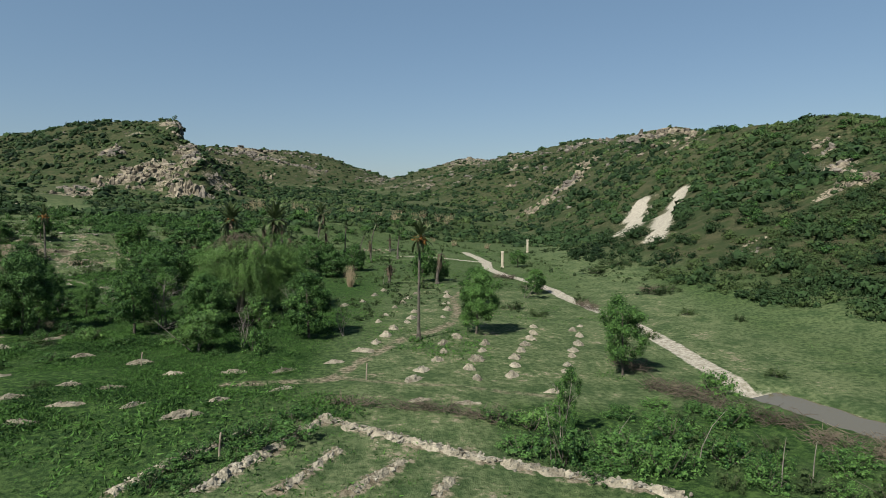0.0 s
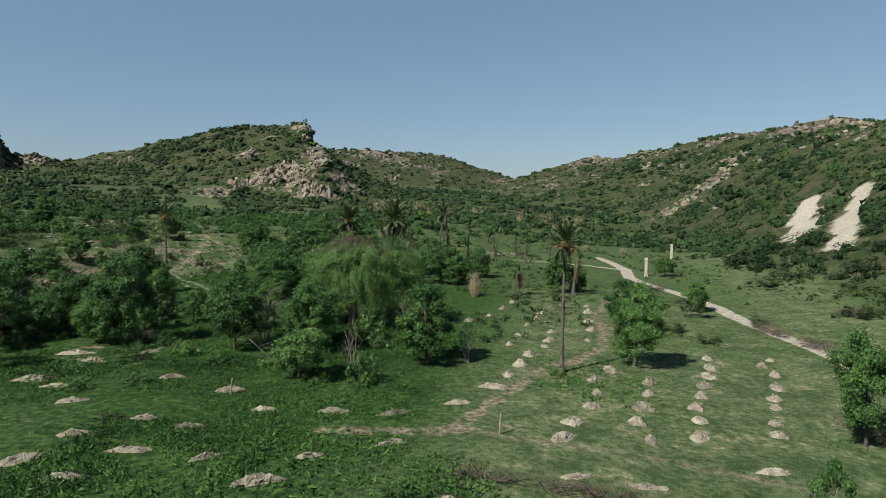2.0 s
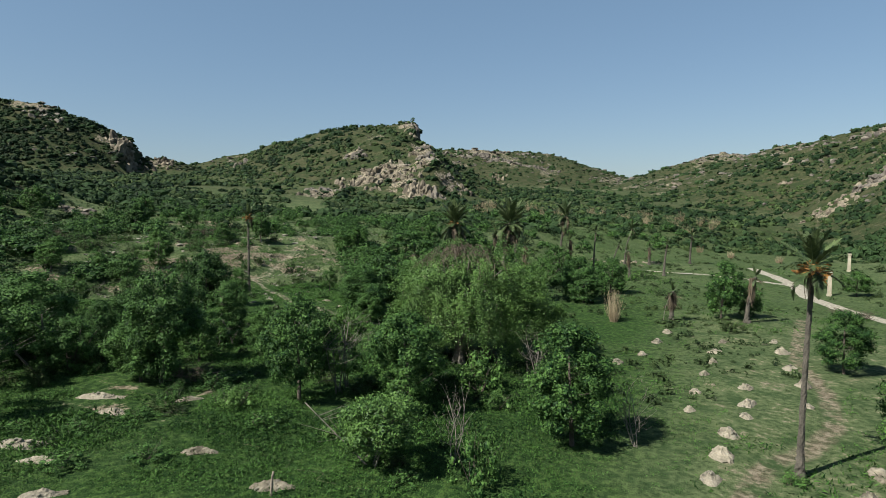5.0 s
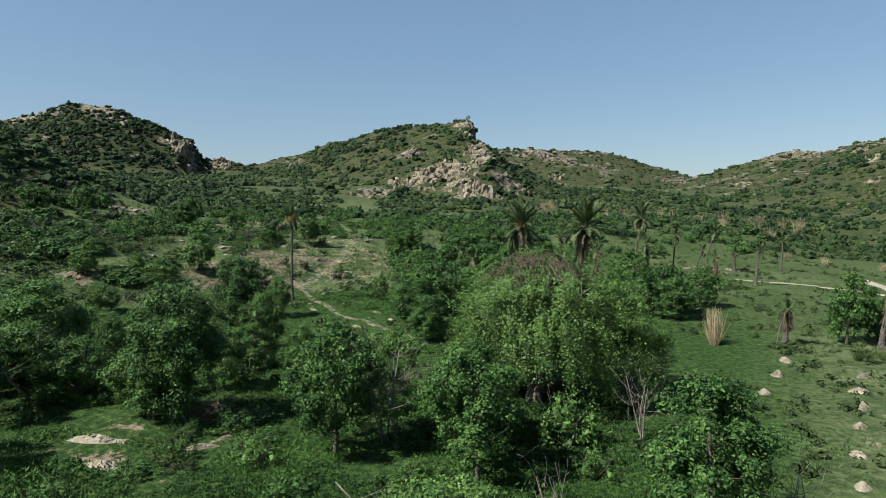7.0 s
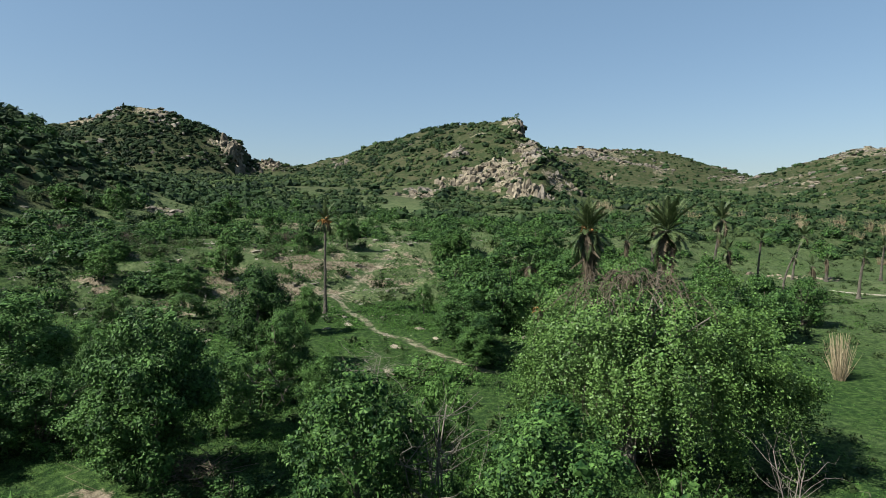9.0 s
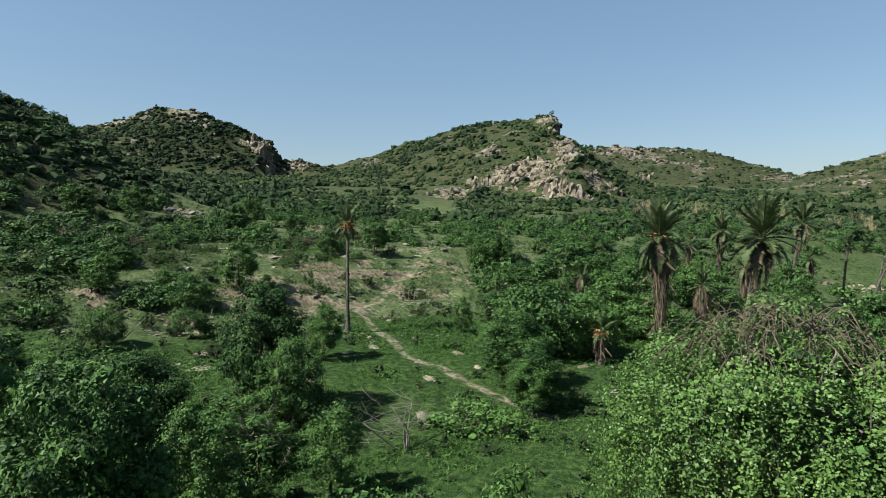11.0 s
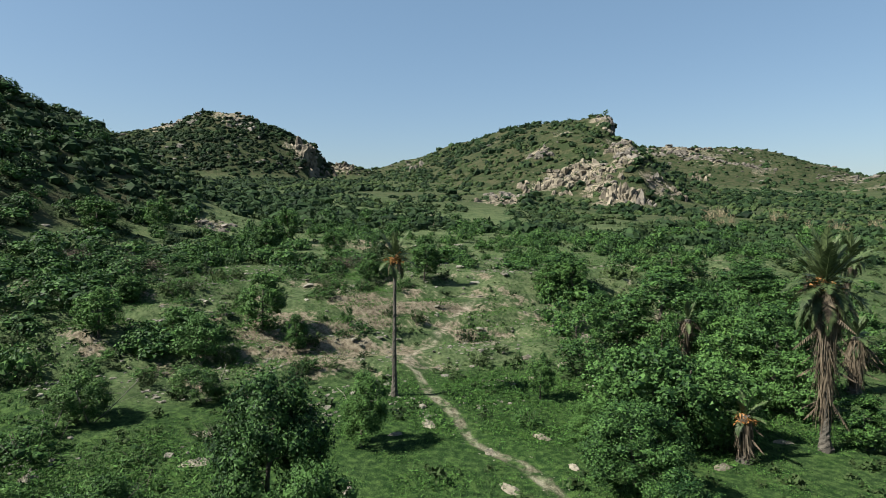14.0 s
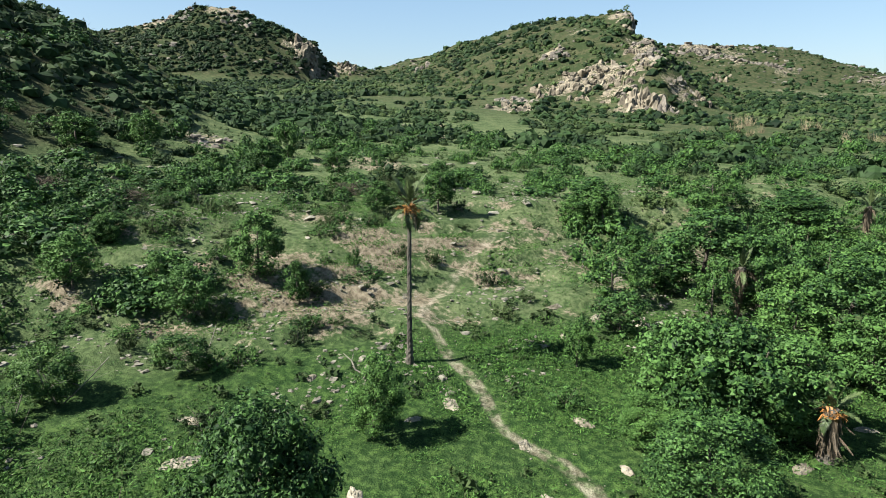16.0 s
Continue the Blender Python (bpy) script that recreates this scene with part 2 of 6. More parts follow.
def ridge(X, Y, pts, left, right, w, reach=0):
    """A ridge with a crest through points; left and right: the slopes of its flanks as one follows the crest; reach: how far off they ease."""
    z = np.full(np.shape(X), -50.0)
    for (ax, ay, az), (bx, by, bz) in zip(pts, pts[1:]):
        vx, vy = bx - ax, by - ay
        t = np.clip(((X - ax) * vx + (Y - ay) * vy) / (vx * vx + vy * vy), 0, 1)
        d = np.hypot(X - ax - t * vx, Y - ay - t * vy)
        s = np.where(vx * (Y - ay) - vy * (X - ax) > 0, left, right)
        d = np.sqrt(d * d + w * w) - w
        if reach:
            d = 0.35 * d + 0.65 * reach * np.log1p(d / reach)
        z = np.maximum(z, az + t * (bz - az) - s * d)
    return z


CLIFF_HILL = [(-520, 450, 46), (-381, 417, 49), (-337, 401, 50.5), (-281, 380, 51), (-237, 364, 54), (-203, 352, 57), (-170, 340, 57.5), (-140, 328.5, 56)]
CLIFF_SPUR = [(-141, 326, 45), (-127, 304, 43), (-116, 286, 38.5), (-104, 265, 30.5), (-96, 250, 20), (-90, 238, 10)]
SCAR_SPUR = [(-190, 335, 50), (-160, 300, 39), (-135, 272, 28), (-122, 256, 18)]
GORGE_HILL = [(-620, 200, 66), (-472, 268, 67), (-440, 292, 74), (-422, 304, 81), (-406, 316, 80.5), (-388, 331, 71), (-372, 342, 62.5), (-362, 350, 56)]
GORGE_LIP = [(-357, 354, 46), (-345, 363, 46), (-334, 372, 42)]
NEAR_HILL = [(-268, 212, 18), (-236, 172, 26), (-214, 143, 33.5), (-202, 130, 36), (-188, 115, 37), (-172, 92, 41), (-163, 55, 45), (-150, -20, 44)]
FAR_HILL = [(-420, 520, 62), (-300, 560, 70), (-238, 604, 70), (-178, 646, 70.5), (-142, 671, 68), (-115, 690, 53), (-85, 712, 38.5), (-60, 726, 37.5)]
PASS_HILL = [(-60, 726, 37.5), (-22, 682, 46), (8, 652, 53), (28, 632, 60), (52, 608, 56.5), (80, 580, 62), (130, 520, 60)]
EAST_SPUR = [(160, -30, 26), (135, 60, 31), (118, 105, 32.5), (108, 130, 31)]
EAST_HILL = [(108, 130, 31), (103, 145, 31), (100.5, 157, 34), (100, 179, 35.5), (98, 219, 37.5), (93, 290, 39), (94, 360, 47), (92, 440, 58), (110, 440, 60), (144, 423, 61), (154, 418, 66), (166, 412, 61), (260, 380, 60)]
ROAD = [(5.5, 152), (7.5, 140), (9.2, 130), (8.6, 118), (10.5, 108), (14.3, 100), (16.3, 89), (17.2, 81), (19, 74), (21, 62.5), (21.2, 54), (21.5, 49), (22, 43.5)]
ROAD_BRANCH = [(-12, 134), (-4, 134.4), (5, 132), (9, 129)]
FOOTPATH = [(5.1, 99.6), (3.2, 89.4), (1.2, 77.6), (1.7, 70.3), (0.8, 63), (-1.5, 58), (-3.4, 55.8), (-4.6, 52), (-6.9, 45.7), (-7.6, 42.5), (-9.4, 41.5), (-14.5, 40.6)]
FIELD_TRACK = [(-7.6, 42.5), (-4.8, 41.6), (-0.9, 41.2), (2.9, 40.9), (8, 40)]
HILL_PATH = [(-33.5, 76.6), (-37.5, 78.2), (-40.4, 79.3), (-42.1, 80.3), (-43.3, 81.0), (-44.8, 81.2), (-46.6, 81.5), (-48.1, 82.7), (-49.5, 84.0), (-51.2, 85.0), (-52.9, 85.8), (-55.3, 87.8), (-57.2, 88.8), (-58.6, 90.3), (-59.2, 92.1), (-59.8, 94.5), (-60.7, 97.5), (-61.4, 100.1), (-61.8, 103.6)]
RIVER = [(22.9, 43.2), (24.3, 40.6), (25.4, 37.8), (27, 35.4), (31, 31), (40, 24), (60, 12)]
SLIP_ONE = [(40.5, 136), (44.5, 148), (47, 154), (51, 165), (54.5, 173), (58.5, 180)]
SLIP_TWO = [(41, 119.5), (46, 130), (51, 142), (56, 152), (61, 162), (65.6, 171)]


FIELD_WALLS = [[(-6.6, 33.9), (-2.5, 31.6), (1.3, 29.7), (5.7, 28.0), (10.7, 26.5)], [(-6.6, 33.9), (-9.0, 28.5), (-10.2, 24.8)], [(-10.3, 31.8), (-12.7, 27.8), (-13.8, 24.6)], [(-5.2, 29.8), (-6.9, 24.9)], [(-1.9, 28.6), (-3.9, 25.1)], [(0.4, 26.9), (-0.3, 25.0)]]


def valley(X, Y):
    """The floor: flat fields, an eroded bank that climbs to a terrace in the north-west, and the stream's meadow in the east."""
    p = -0.85 * X + 0.5 * Y + 4 * fbm(X / 14, Y / 14, 3)
    z = np.interp(p, [0, 60, 75, 86, 92, 97, 102, 107, 112, 120, 130, 150, 170, 260, 400, 800], [-0.3, 0.6, 1.0, 1.6, 2.1, 2.8, 4.2, 5.9, 6.8, 7.3, 8.1, 9.6, 11.5, 20, 30, 60])
    return z - 0.9 / (1 + np.exp(-(X - 6) / 5))


def hills(X, Y):
    wob = 10 * fbm(X / 60 + 3, Y / 60, 3)
    x, y = X + wob, Y + 10 * fbm(X / 60, Y / 60 + 9, 3)
    k = smooth(np.hypot(X + 25, Y - 60), 60, 200)
    x, y = X + (x - X) * k * 0.5, Y + (y - Y) * k * 0.5
    z = ridge(X, Y, CLIFF_HILL, 0.5, 0.47, 10)
    # the cliff at the hill's east end
    z = z - 16 * smooth((X + 137) * 0.94 + (Y - 328) * 0.34, -1.5, 1.5) * (X > -175)
    z = np.maximum(z, ridge(X, Y, CLIFF_SPUR, 0.95, 0.6, 3))
    z = np.maximum(z, ridge(x, y, SCAR_SPUR, 0.5, 0.55, 5))
    z = np.maximum(z, ridge(X, Y, GORGE_HILL, 0.5, 0.62, 6))
    z = z - 15 * smooth((X + 361) * 0.8 + (Y - 350) * 0.6, -2, 2) * (np.hypot(X + 362, Y - 350) < 90)
    z = np.maximum(z, ridge(X, Y, GORGE_LIP, 0.6, 0.6, 3))
    z = np.maximum(z, ridge(x, y, NEAR_HILL, 0.58, 0.6, 3))
    z = np.maximum(z, ridge(X, Y, FAR_HILL, 0.4, 0.42, 12, 150))
    z = np.maximum(z, ridge(X, Y, PASS_HILL, 0.3, 0.36, 12, 150))
    z = np.maximum(z, ridge(x, y, EAST_HILL, 0.62, 0.4, 6))
    z = np.maximum(z, ridge(x, y, EAST_SPUR, 0.41, 0.4, 6))
    return z


# bare rocky places on the slopes: plan place and reach
ROCKY = [(-126, 214, 7), (-138, 233, 9), (-130, 246, 11), (-128, 255, 11), (-121, 261, 11), (-109, 246, 9), (-97, 236, 11), (-107, 267, 9), (-118, 284, 8), (-150, 281, 6), (-94, 257, 7), (-112, 276, 8), (-138, 318, 9), (-120, 292, 9), (-152, 306, 7), (-352, 332, 15), (-341, 356, 10), (-117, 111, 5), (-440, 290, 16), (-405, 312, 14), (-172, 520, 12), (-245, 580, 24), (-190, 622, 20),
         (41, 275, 8), (57, 290, 8), (88, 395, 12), (122, 398, 14), (148, 400, 14), (84, 138, 6), (72, 106, 6), (76, 120, 5), (87, 218, 7), (30, 625, 16), (-90, 118, 7), (-300, 366, 8)]


def rocky(X, Y):
    k = np.zeros(np.shape(X))
    w = 1 + 1.5 * fbm(X / 8 + 20, Y / 8, 3)
    for x, y, r in ROCKY:
        k = np.maximum(k, 1 - smooth(np.hypot(X - x, Y - y) * w, r * 0.55, r * 1.1))
    return k


def stony(X, Y):
    """Where grey rock breaks through the far hills' scrub."""
    where = np.maximum.reduce([smooth(Y, 400, 460), 0.45 * smooth(-X, 290, 330), 0.7 * smooth(X, 20, 60) * smooth(Y, 190, 260)])
    return where * smooth(fbm(X / 20 + 2, Y / 20, 4), -0.04, 0.14)


def land(X, Y):
    X, Y = np.asarray(X, float), np.asarray(Y, float)
    v, h = valley(X, Y), hills(X, Y)
    d = h - v
    rise = np.where(d > 0, d, 0)
    k = 2.5
    z = v + np.where(d > -20, k * np.log1p(np.exp(np.clip(d / k, -30, 30))), 0)
    up = smooth(rise, 0.5, 12)
    far = smooth(np.hypot(X + 25, Y - 60), 60, 220)
    gully = 1 - 2 * np.abs(fbm(X / 34 + 5, Y / 34 + 2, 4)) * 2
    z = z + up * far * (2.4 * (gully - 0.62) + 1.6 * fbm(X / 9, Y / 9, 3))
    k = rocky(X, Y) * smooth(rise, -1, 3)
    z = z + k * (2.6 * (0.5 - 4 * np.abs(fbm(X / 11 + 3, Y / 11, 4))) + 1.2 * fbm(X / 3, Y / 3, 3))
    z = z + up * (1.6 * fbm(X / 7 + 40, Y / 7, 3))
    # low unevenness of the fields, sharper on the eroded bank
    p = -0.85 * X + 0.5 * Y
    bank = smooth(p, 86, 94) * (1 - smooth(p, 112, 122))
    z = z + 0.35 * fbm(X / 5, Y / 5, 4) + bank * 1.5 * fbm(X / 4 + 9, Y / 4 + 4, 4)
    ledge = z / 0.85 + 0.8 * fbm(X / 6 + 30, Y / 6, 3)
    frac = ledge - np.floor(ledge)
    z = z + bank * smooth(-X, 36, 46) * 0.85 * 0.85 * (smooth(frac, 0.3, 0.7) - frac)
    # worn tracks and the stream's bed
    z = z - 0.14 * smooth(-along(X, Y, HILL_PATH), -0.9, -0.1) - 0.10 * smooth(-along(X, Y, FOOTPATH), -1.2, -0.2)
    for w in FIELD_WALLS:
        z = z + 0.18 * smooth(-along(X, Y, w), -0.7, -0.1)
    r = along(X, Y, RIVER)
    z = np.where(X > 15, z - 0.7 * smooth(-r, -2.7, -0.9), z)
    return z


def ground_z(x, y):
    return float(land(np.array([x]), np.array([y]))[0])


def cover(X, Y, Z, slope):
    edge = lambda pts, w: np.clip(0.5 + 0.5 * (w - along(X, Y, pts)) / w, 0, 1)
    slips = np.maximum(edge(SLIP_ONE, 5.2) * np.clip(0.95 + 2.4 * fbm(X / 4, Y / 4, 4), 0, 1), edge(SLIP_TWO, 3.2) * np.clip(1.1 + 1.8 * fbm(X / 3 + 9, Y / 3, 3), 0, 1))
    sand = np.maximum.reduce([edge(ROAD, 1.0), edge(ROAD_BRANCH, 0.7), 0.74 * slips])
    sand = np.maximum(sand, 0.62 * edge(RIVER, 2.9) * (X > 15))
    p = -0.85 * X + 0.5 * Y
    bank = smooth(p, 89, 95) * (1 - smooth(p, 111, 120)) * smooth(Y, 64, 76) * (1 - smooth(X, -48, -36))
    bare = 0.08 + 0.31 * bank * (0.86 + 0.5 * fbm(X / 7 + 3, Y / 7, 3) + 3.0 * fbm(X / 2.4, Y / 2.4 + 8, 2)) + (0.30 + 0.2 * bank) * smooth(slope, 0.75 - 0.3 * bank, 1.3 - 0.45 * bank) + 0.25 * smooth(fbm(X / 22 + 7, Y / 22, 3), 0.12, 0.3)
    bare = np.maximum(np.maximum(bare, 0.15 * smooth(hills(X, Y) - valley(X, Y), 0, 6)), 0.56 * rocky(X, Y))
    bare = np.maximum(bare, 0.95 * slips)
    bare = np.maximum(bare, 0.5 * stony(X, Y))
    tread = np.maximum.reduce([0.8 * edge(FOOTPATH, 0.7), 0.72 * edge([(-14, 40.6), (-8, 42), (-5, 43)], 1.0), 0.8 * edge([(-39.5, 49.5), (-36.5, 50)], 0.9), 0.8 * edge([(-34, 54.5), (-33.4, 51.5), (-32.5, 49)], 0.5), 0.8 * edge([(-40, 52.5), (-38.5, 53)], 0.6)])
    walls = np.maximum.reduce([edge(w, 0.5) for w in FIELD_WALLS])
    bare = np.maximum(bare, np.maximum(0.78 * tread, 0.85 * walls))
    # the burial field by the palm is dry, the west fields lush
    dry = smooth(X, -13, -3) * (1 - smooth(X, 26, 34)) * (1 - smooth(Y, 85, 110)) * (1 - smooth(X, 2, 5) * (1 - smooth(Y, 36, 41)))
    hill = smooth(hills(X, Y) - valley(X, Y), 0, 6)
    bare = np.maximum(bare, 0.28 * dry + 0.1)
    field = smooth(-along(X, Y, [(-8, 24), (-3, 29), (4, 26), (8, 20)]), -5, -3)
    bare = np.maximum(bare, 0.34 * field)
    lush = np.clip(0.72 - 0.5 * dry - 0.5 * hill - 0.42 * bank - 0.3 * smooth(p, 116, 126) - 0.25 * field - 0.25 * smooth(X, 20, 28) * (1 - hill) - 0.30 * smooth(Y, 88, 115) * (1 - hill), 0, 1)
    return sand, bare * (1 - 0.25 * (sand > 0.3)), lush


def build_ground():
    n = 470
    u = np.linspace(-1, 1, n)
    xs = -24 + 42 * np.sinh(3.8 * u)
    ys = 60 + 42 * np.sinh(3.92 * np.linspace(-0.84, 1, n))
    X, Y = np.meshgrid(xs, ys)
    Z = land(X, Y)
    slope = np.hypot(np.gradient(Z, axis=1) / np.gradient(X, axis=1), np.gradient(Z, axis=0) / np.gradient(Y, axis=0))
    me = bpy.data.meshes.new("ground")
    i = np.arange(n * n).reshape(n, n)
    quads = np.stack([i[:-1, :-1], i[:-1, 1:], i[1:, 1:], i[1:, :-1]], -1).reshape(-1)
    me.vertices.add(n * n)
    me.vertices.foreach_set("co", np.stack([X, Y, Z], -1).reshape(-1))
    me.loops.add(len(quads)); me.loops.foreach_set("vertex_index", quads)
    me.polygons.add(len(quads) // 4)
    me.polygons.foreach_set("loop_start", np.arange(0, len(quads), 4))
    me.update(); me.validate()
    me.polygons.foreach_set("use_smooth", np.ones(len(quads) // 4, bool))
    s, b, l = cover(X, Y, Z, slope)
    col = me.color_attributes.new("cover", "FLOAT_COLOR", "POINT")
    col.data.foreach_set("color", np.stack([s, b, l, np.clip(smooth(hills(X, Y) - valley(X, Y), 0, 5) + 0.7 * smooth(Y, 160, 220), 0, 1)], -1).reshape(-1))
    ways = [beside(X, Y, pts) for pts in (HILL_PATH, FOOTPATH, FIELD_TRACK)]
    for name, k in (("path_distance", 0), ("path_extent", 1)):
        at = me.color_attributes.new(name, "FLOAT_COLOR", "POINT")
        at.data.foreach_set("color", np.stack([w[k] for w in ways] + [np.ones(X.shape)], -1).reshape(-1))
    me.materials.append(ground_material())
    ob = tagged(new("ground", me), "green grassy valley floor rising into scrub-covered rocky hills", "ground", kind="structure")
    return ob


build_ground()

# ---- building helpers ----


def raw_mesh(name, verts, faces, mats, index=None, soft=False):
    me = bpy.data.meshes.new(name)
    me.from_pydata([tuple(v) for v in verts], [], faces)
    for m in mats:
        me.materials.append(m)
    if index is not None:
        me.polygons.foreach_set("material_index", np.array(index, dtype=np.int32))
    if soft:
        me.polygons.foreach_set("use_smooth", np.ones(len(faces), bool))
    me.update()
    return me


def loose_mesh(name, V, mat):
    """V: n x k x 3 corners of n loose faces of k corners."""
    V = np.asarray(V, float)
    n, k = V.shape[:2]
    me = bpy.data.meshes.new(name)
    me.vertices.add(n * k); me.vertices.foreach_set("co", V.reshape(-1))
    me.loops.add(n * k); me.loops.foreach_set("vertex_index", np.arange(n * k))
    me.polygons.add(n); me.polygons.foreach_set("loop_start", np.arange(0, n * k, k))
    me.update(); me.validate()
    me.materials.append(mat)
    return me


def part(name, mesh, parent, label=""):
    ob = new(name, mesh)
    ob.parent = parent
    if label:
        ob["label"] = label
    return ob


def thing(name, label, category, group="", m=None):
    ob = tagged(new(name), label, category, group)
    ob.empty_display_size = 0.2
    if m is not None:
        ob.matrix_basis = m
    return ob


def tube(V, Fc, pts, radii, sides=6):
    """Adds a tapered tube through points to V and Fc."""
    pts = [Vector(p) for p in pts]
    start = len(V)
    for i, p in enumerate(pts):
        d = (pts[min(i + 1, len(pts) - 1)] - pts[max(i - 1, 0)])
        d = d.normalized() if d.length > 1e-6 else Vector((0, 0, 1))
        a = d.orthogonal().normalized()
        b = d.cross(a)
        for j in range(sides):
            w = 2 * math.pi * j / sides
            V.append(p + (a * math.cos(w) + b * math.sin(w)) * float(radii[i]))
    for i in range(len(pts) - 1):
        for j in range(sides):
            k = (j + 1) % sides
            Fc.append((start + i * sides + j, start + i * sides + k, start + (i + 1) * sides + k, start + (i + 1) * sides + j))
    top = start + (len(pts) - 1) * sides
    Fc.append(tuple(top + j for j in range(sides)))


def leaves(r, centres, size, droop=0.0, aspect=0.6, out=None, loose=0.6, broad=False):
    """Pointed leaves, turned at random, about the centres."""
    n = len(centres)
    a = r.normal(size=(n, 3)); a[:, 2] = a[:, 2] * 0.6 - droop
    a /= np.linalg.norm(a, axis=1)[:, None]
    b = np.cross(a, r.normal(size=(n, 3)))
    if out is not None:
        # most leaves face outwards, as foliage turns to the light
        f = out / (np.linalg.norm(out, axis=1)[:, None] + 1e-9) + r.normal(size=(n, 3)) * loose
        a = np.cross(f, r.normal(size=(n, 3)))
        a /= np.linalg.norm(a, axis=1)[:, None] + 1e-9
        b = np.cross(f, a)
    b /= np.linalg.norm(b, axis=1)[:, None] + 1e-9
    s = (size * r.uniform(0.6, 1.35, n))[:, None]
    c = np.asarray(centres)
    if broad:
        return np.stack([c - a * s * 0.5, c - a * s * 0.1 + b * s * aspect * 0.45, c + a * s * 0.6, c - a * s * 0.1 - b * s * aspect * 0.45], 1)
    return np.stack([c - a * s * 0.45 - b * s * aspect * 0.5, c - a * s * 0.25 + b * s * aspect * 0.5, c + a * s * 0.6], 1)


def clump_points(r, centres, spread, per):
    c = np.repeat(np.asarray(centres), per, 0)
    d = r.normal(size=c.shape)
    d /= np.linalg.norm(d, axis=1)[:, None]
    d[:, 2] += 0.25
    return c + d * (r.uniform(0.25, 1.0, len(c)) ** 0.6)[:, None] * np.repeat(np.atleast_1d(spread) * np.ones(len(centres)), per)[:, None] * [1, 1, 0.75]


def limb(r, V, Fc, a, b, r0, r1, bend=0.15, sides=5, n=5):
    a, b = Vector(a), Vector(b)
    off = Vector(r.normal(size=3)) * (b - a).length * bend
    pts = [a.lerp(b, t) + off * math.sin(math.pi * t) * 0.6 for t in np.linspace(0, 1, n)]
    tube(V, Fc, pts, [r0 + (r1 - r0) * t for t in np.linspace(0, 1, n)], sides)
    return pts


ICO = bmesh.new()
bmesh.ops.create_icosphere(ICO, subdivisions=1, radius=1)
HEART = np.array([[tuple(v.co) for v in f.verts] for f in ICO.faces])
ICO.free()


def heart(r, centre, size):
    """An uneven closed lump for the twigs and leaves deep in a lobe of foliage, where no single leaf shows: it blocks
    light there.
    """
    corners = np.round(HEART.reshape(-1, 3), 4)
    key, back = np.unique(corners, axis=0, return_inverse=True)
    stretch = r.uniform(0.7, 1.25, len(key))[back.reshape(-1)]
    return (corners * stretch[:, None] * size * [1, 1, 0.8] + np.asarray(centre)).reshape(-1, 3, 3)


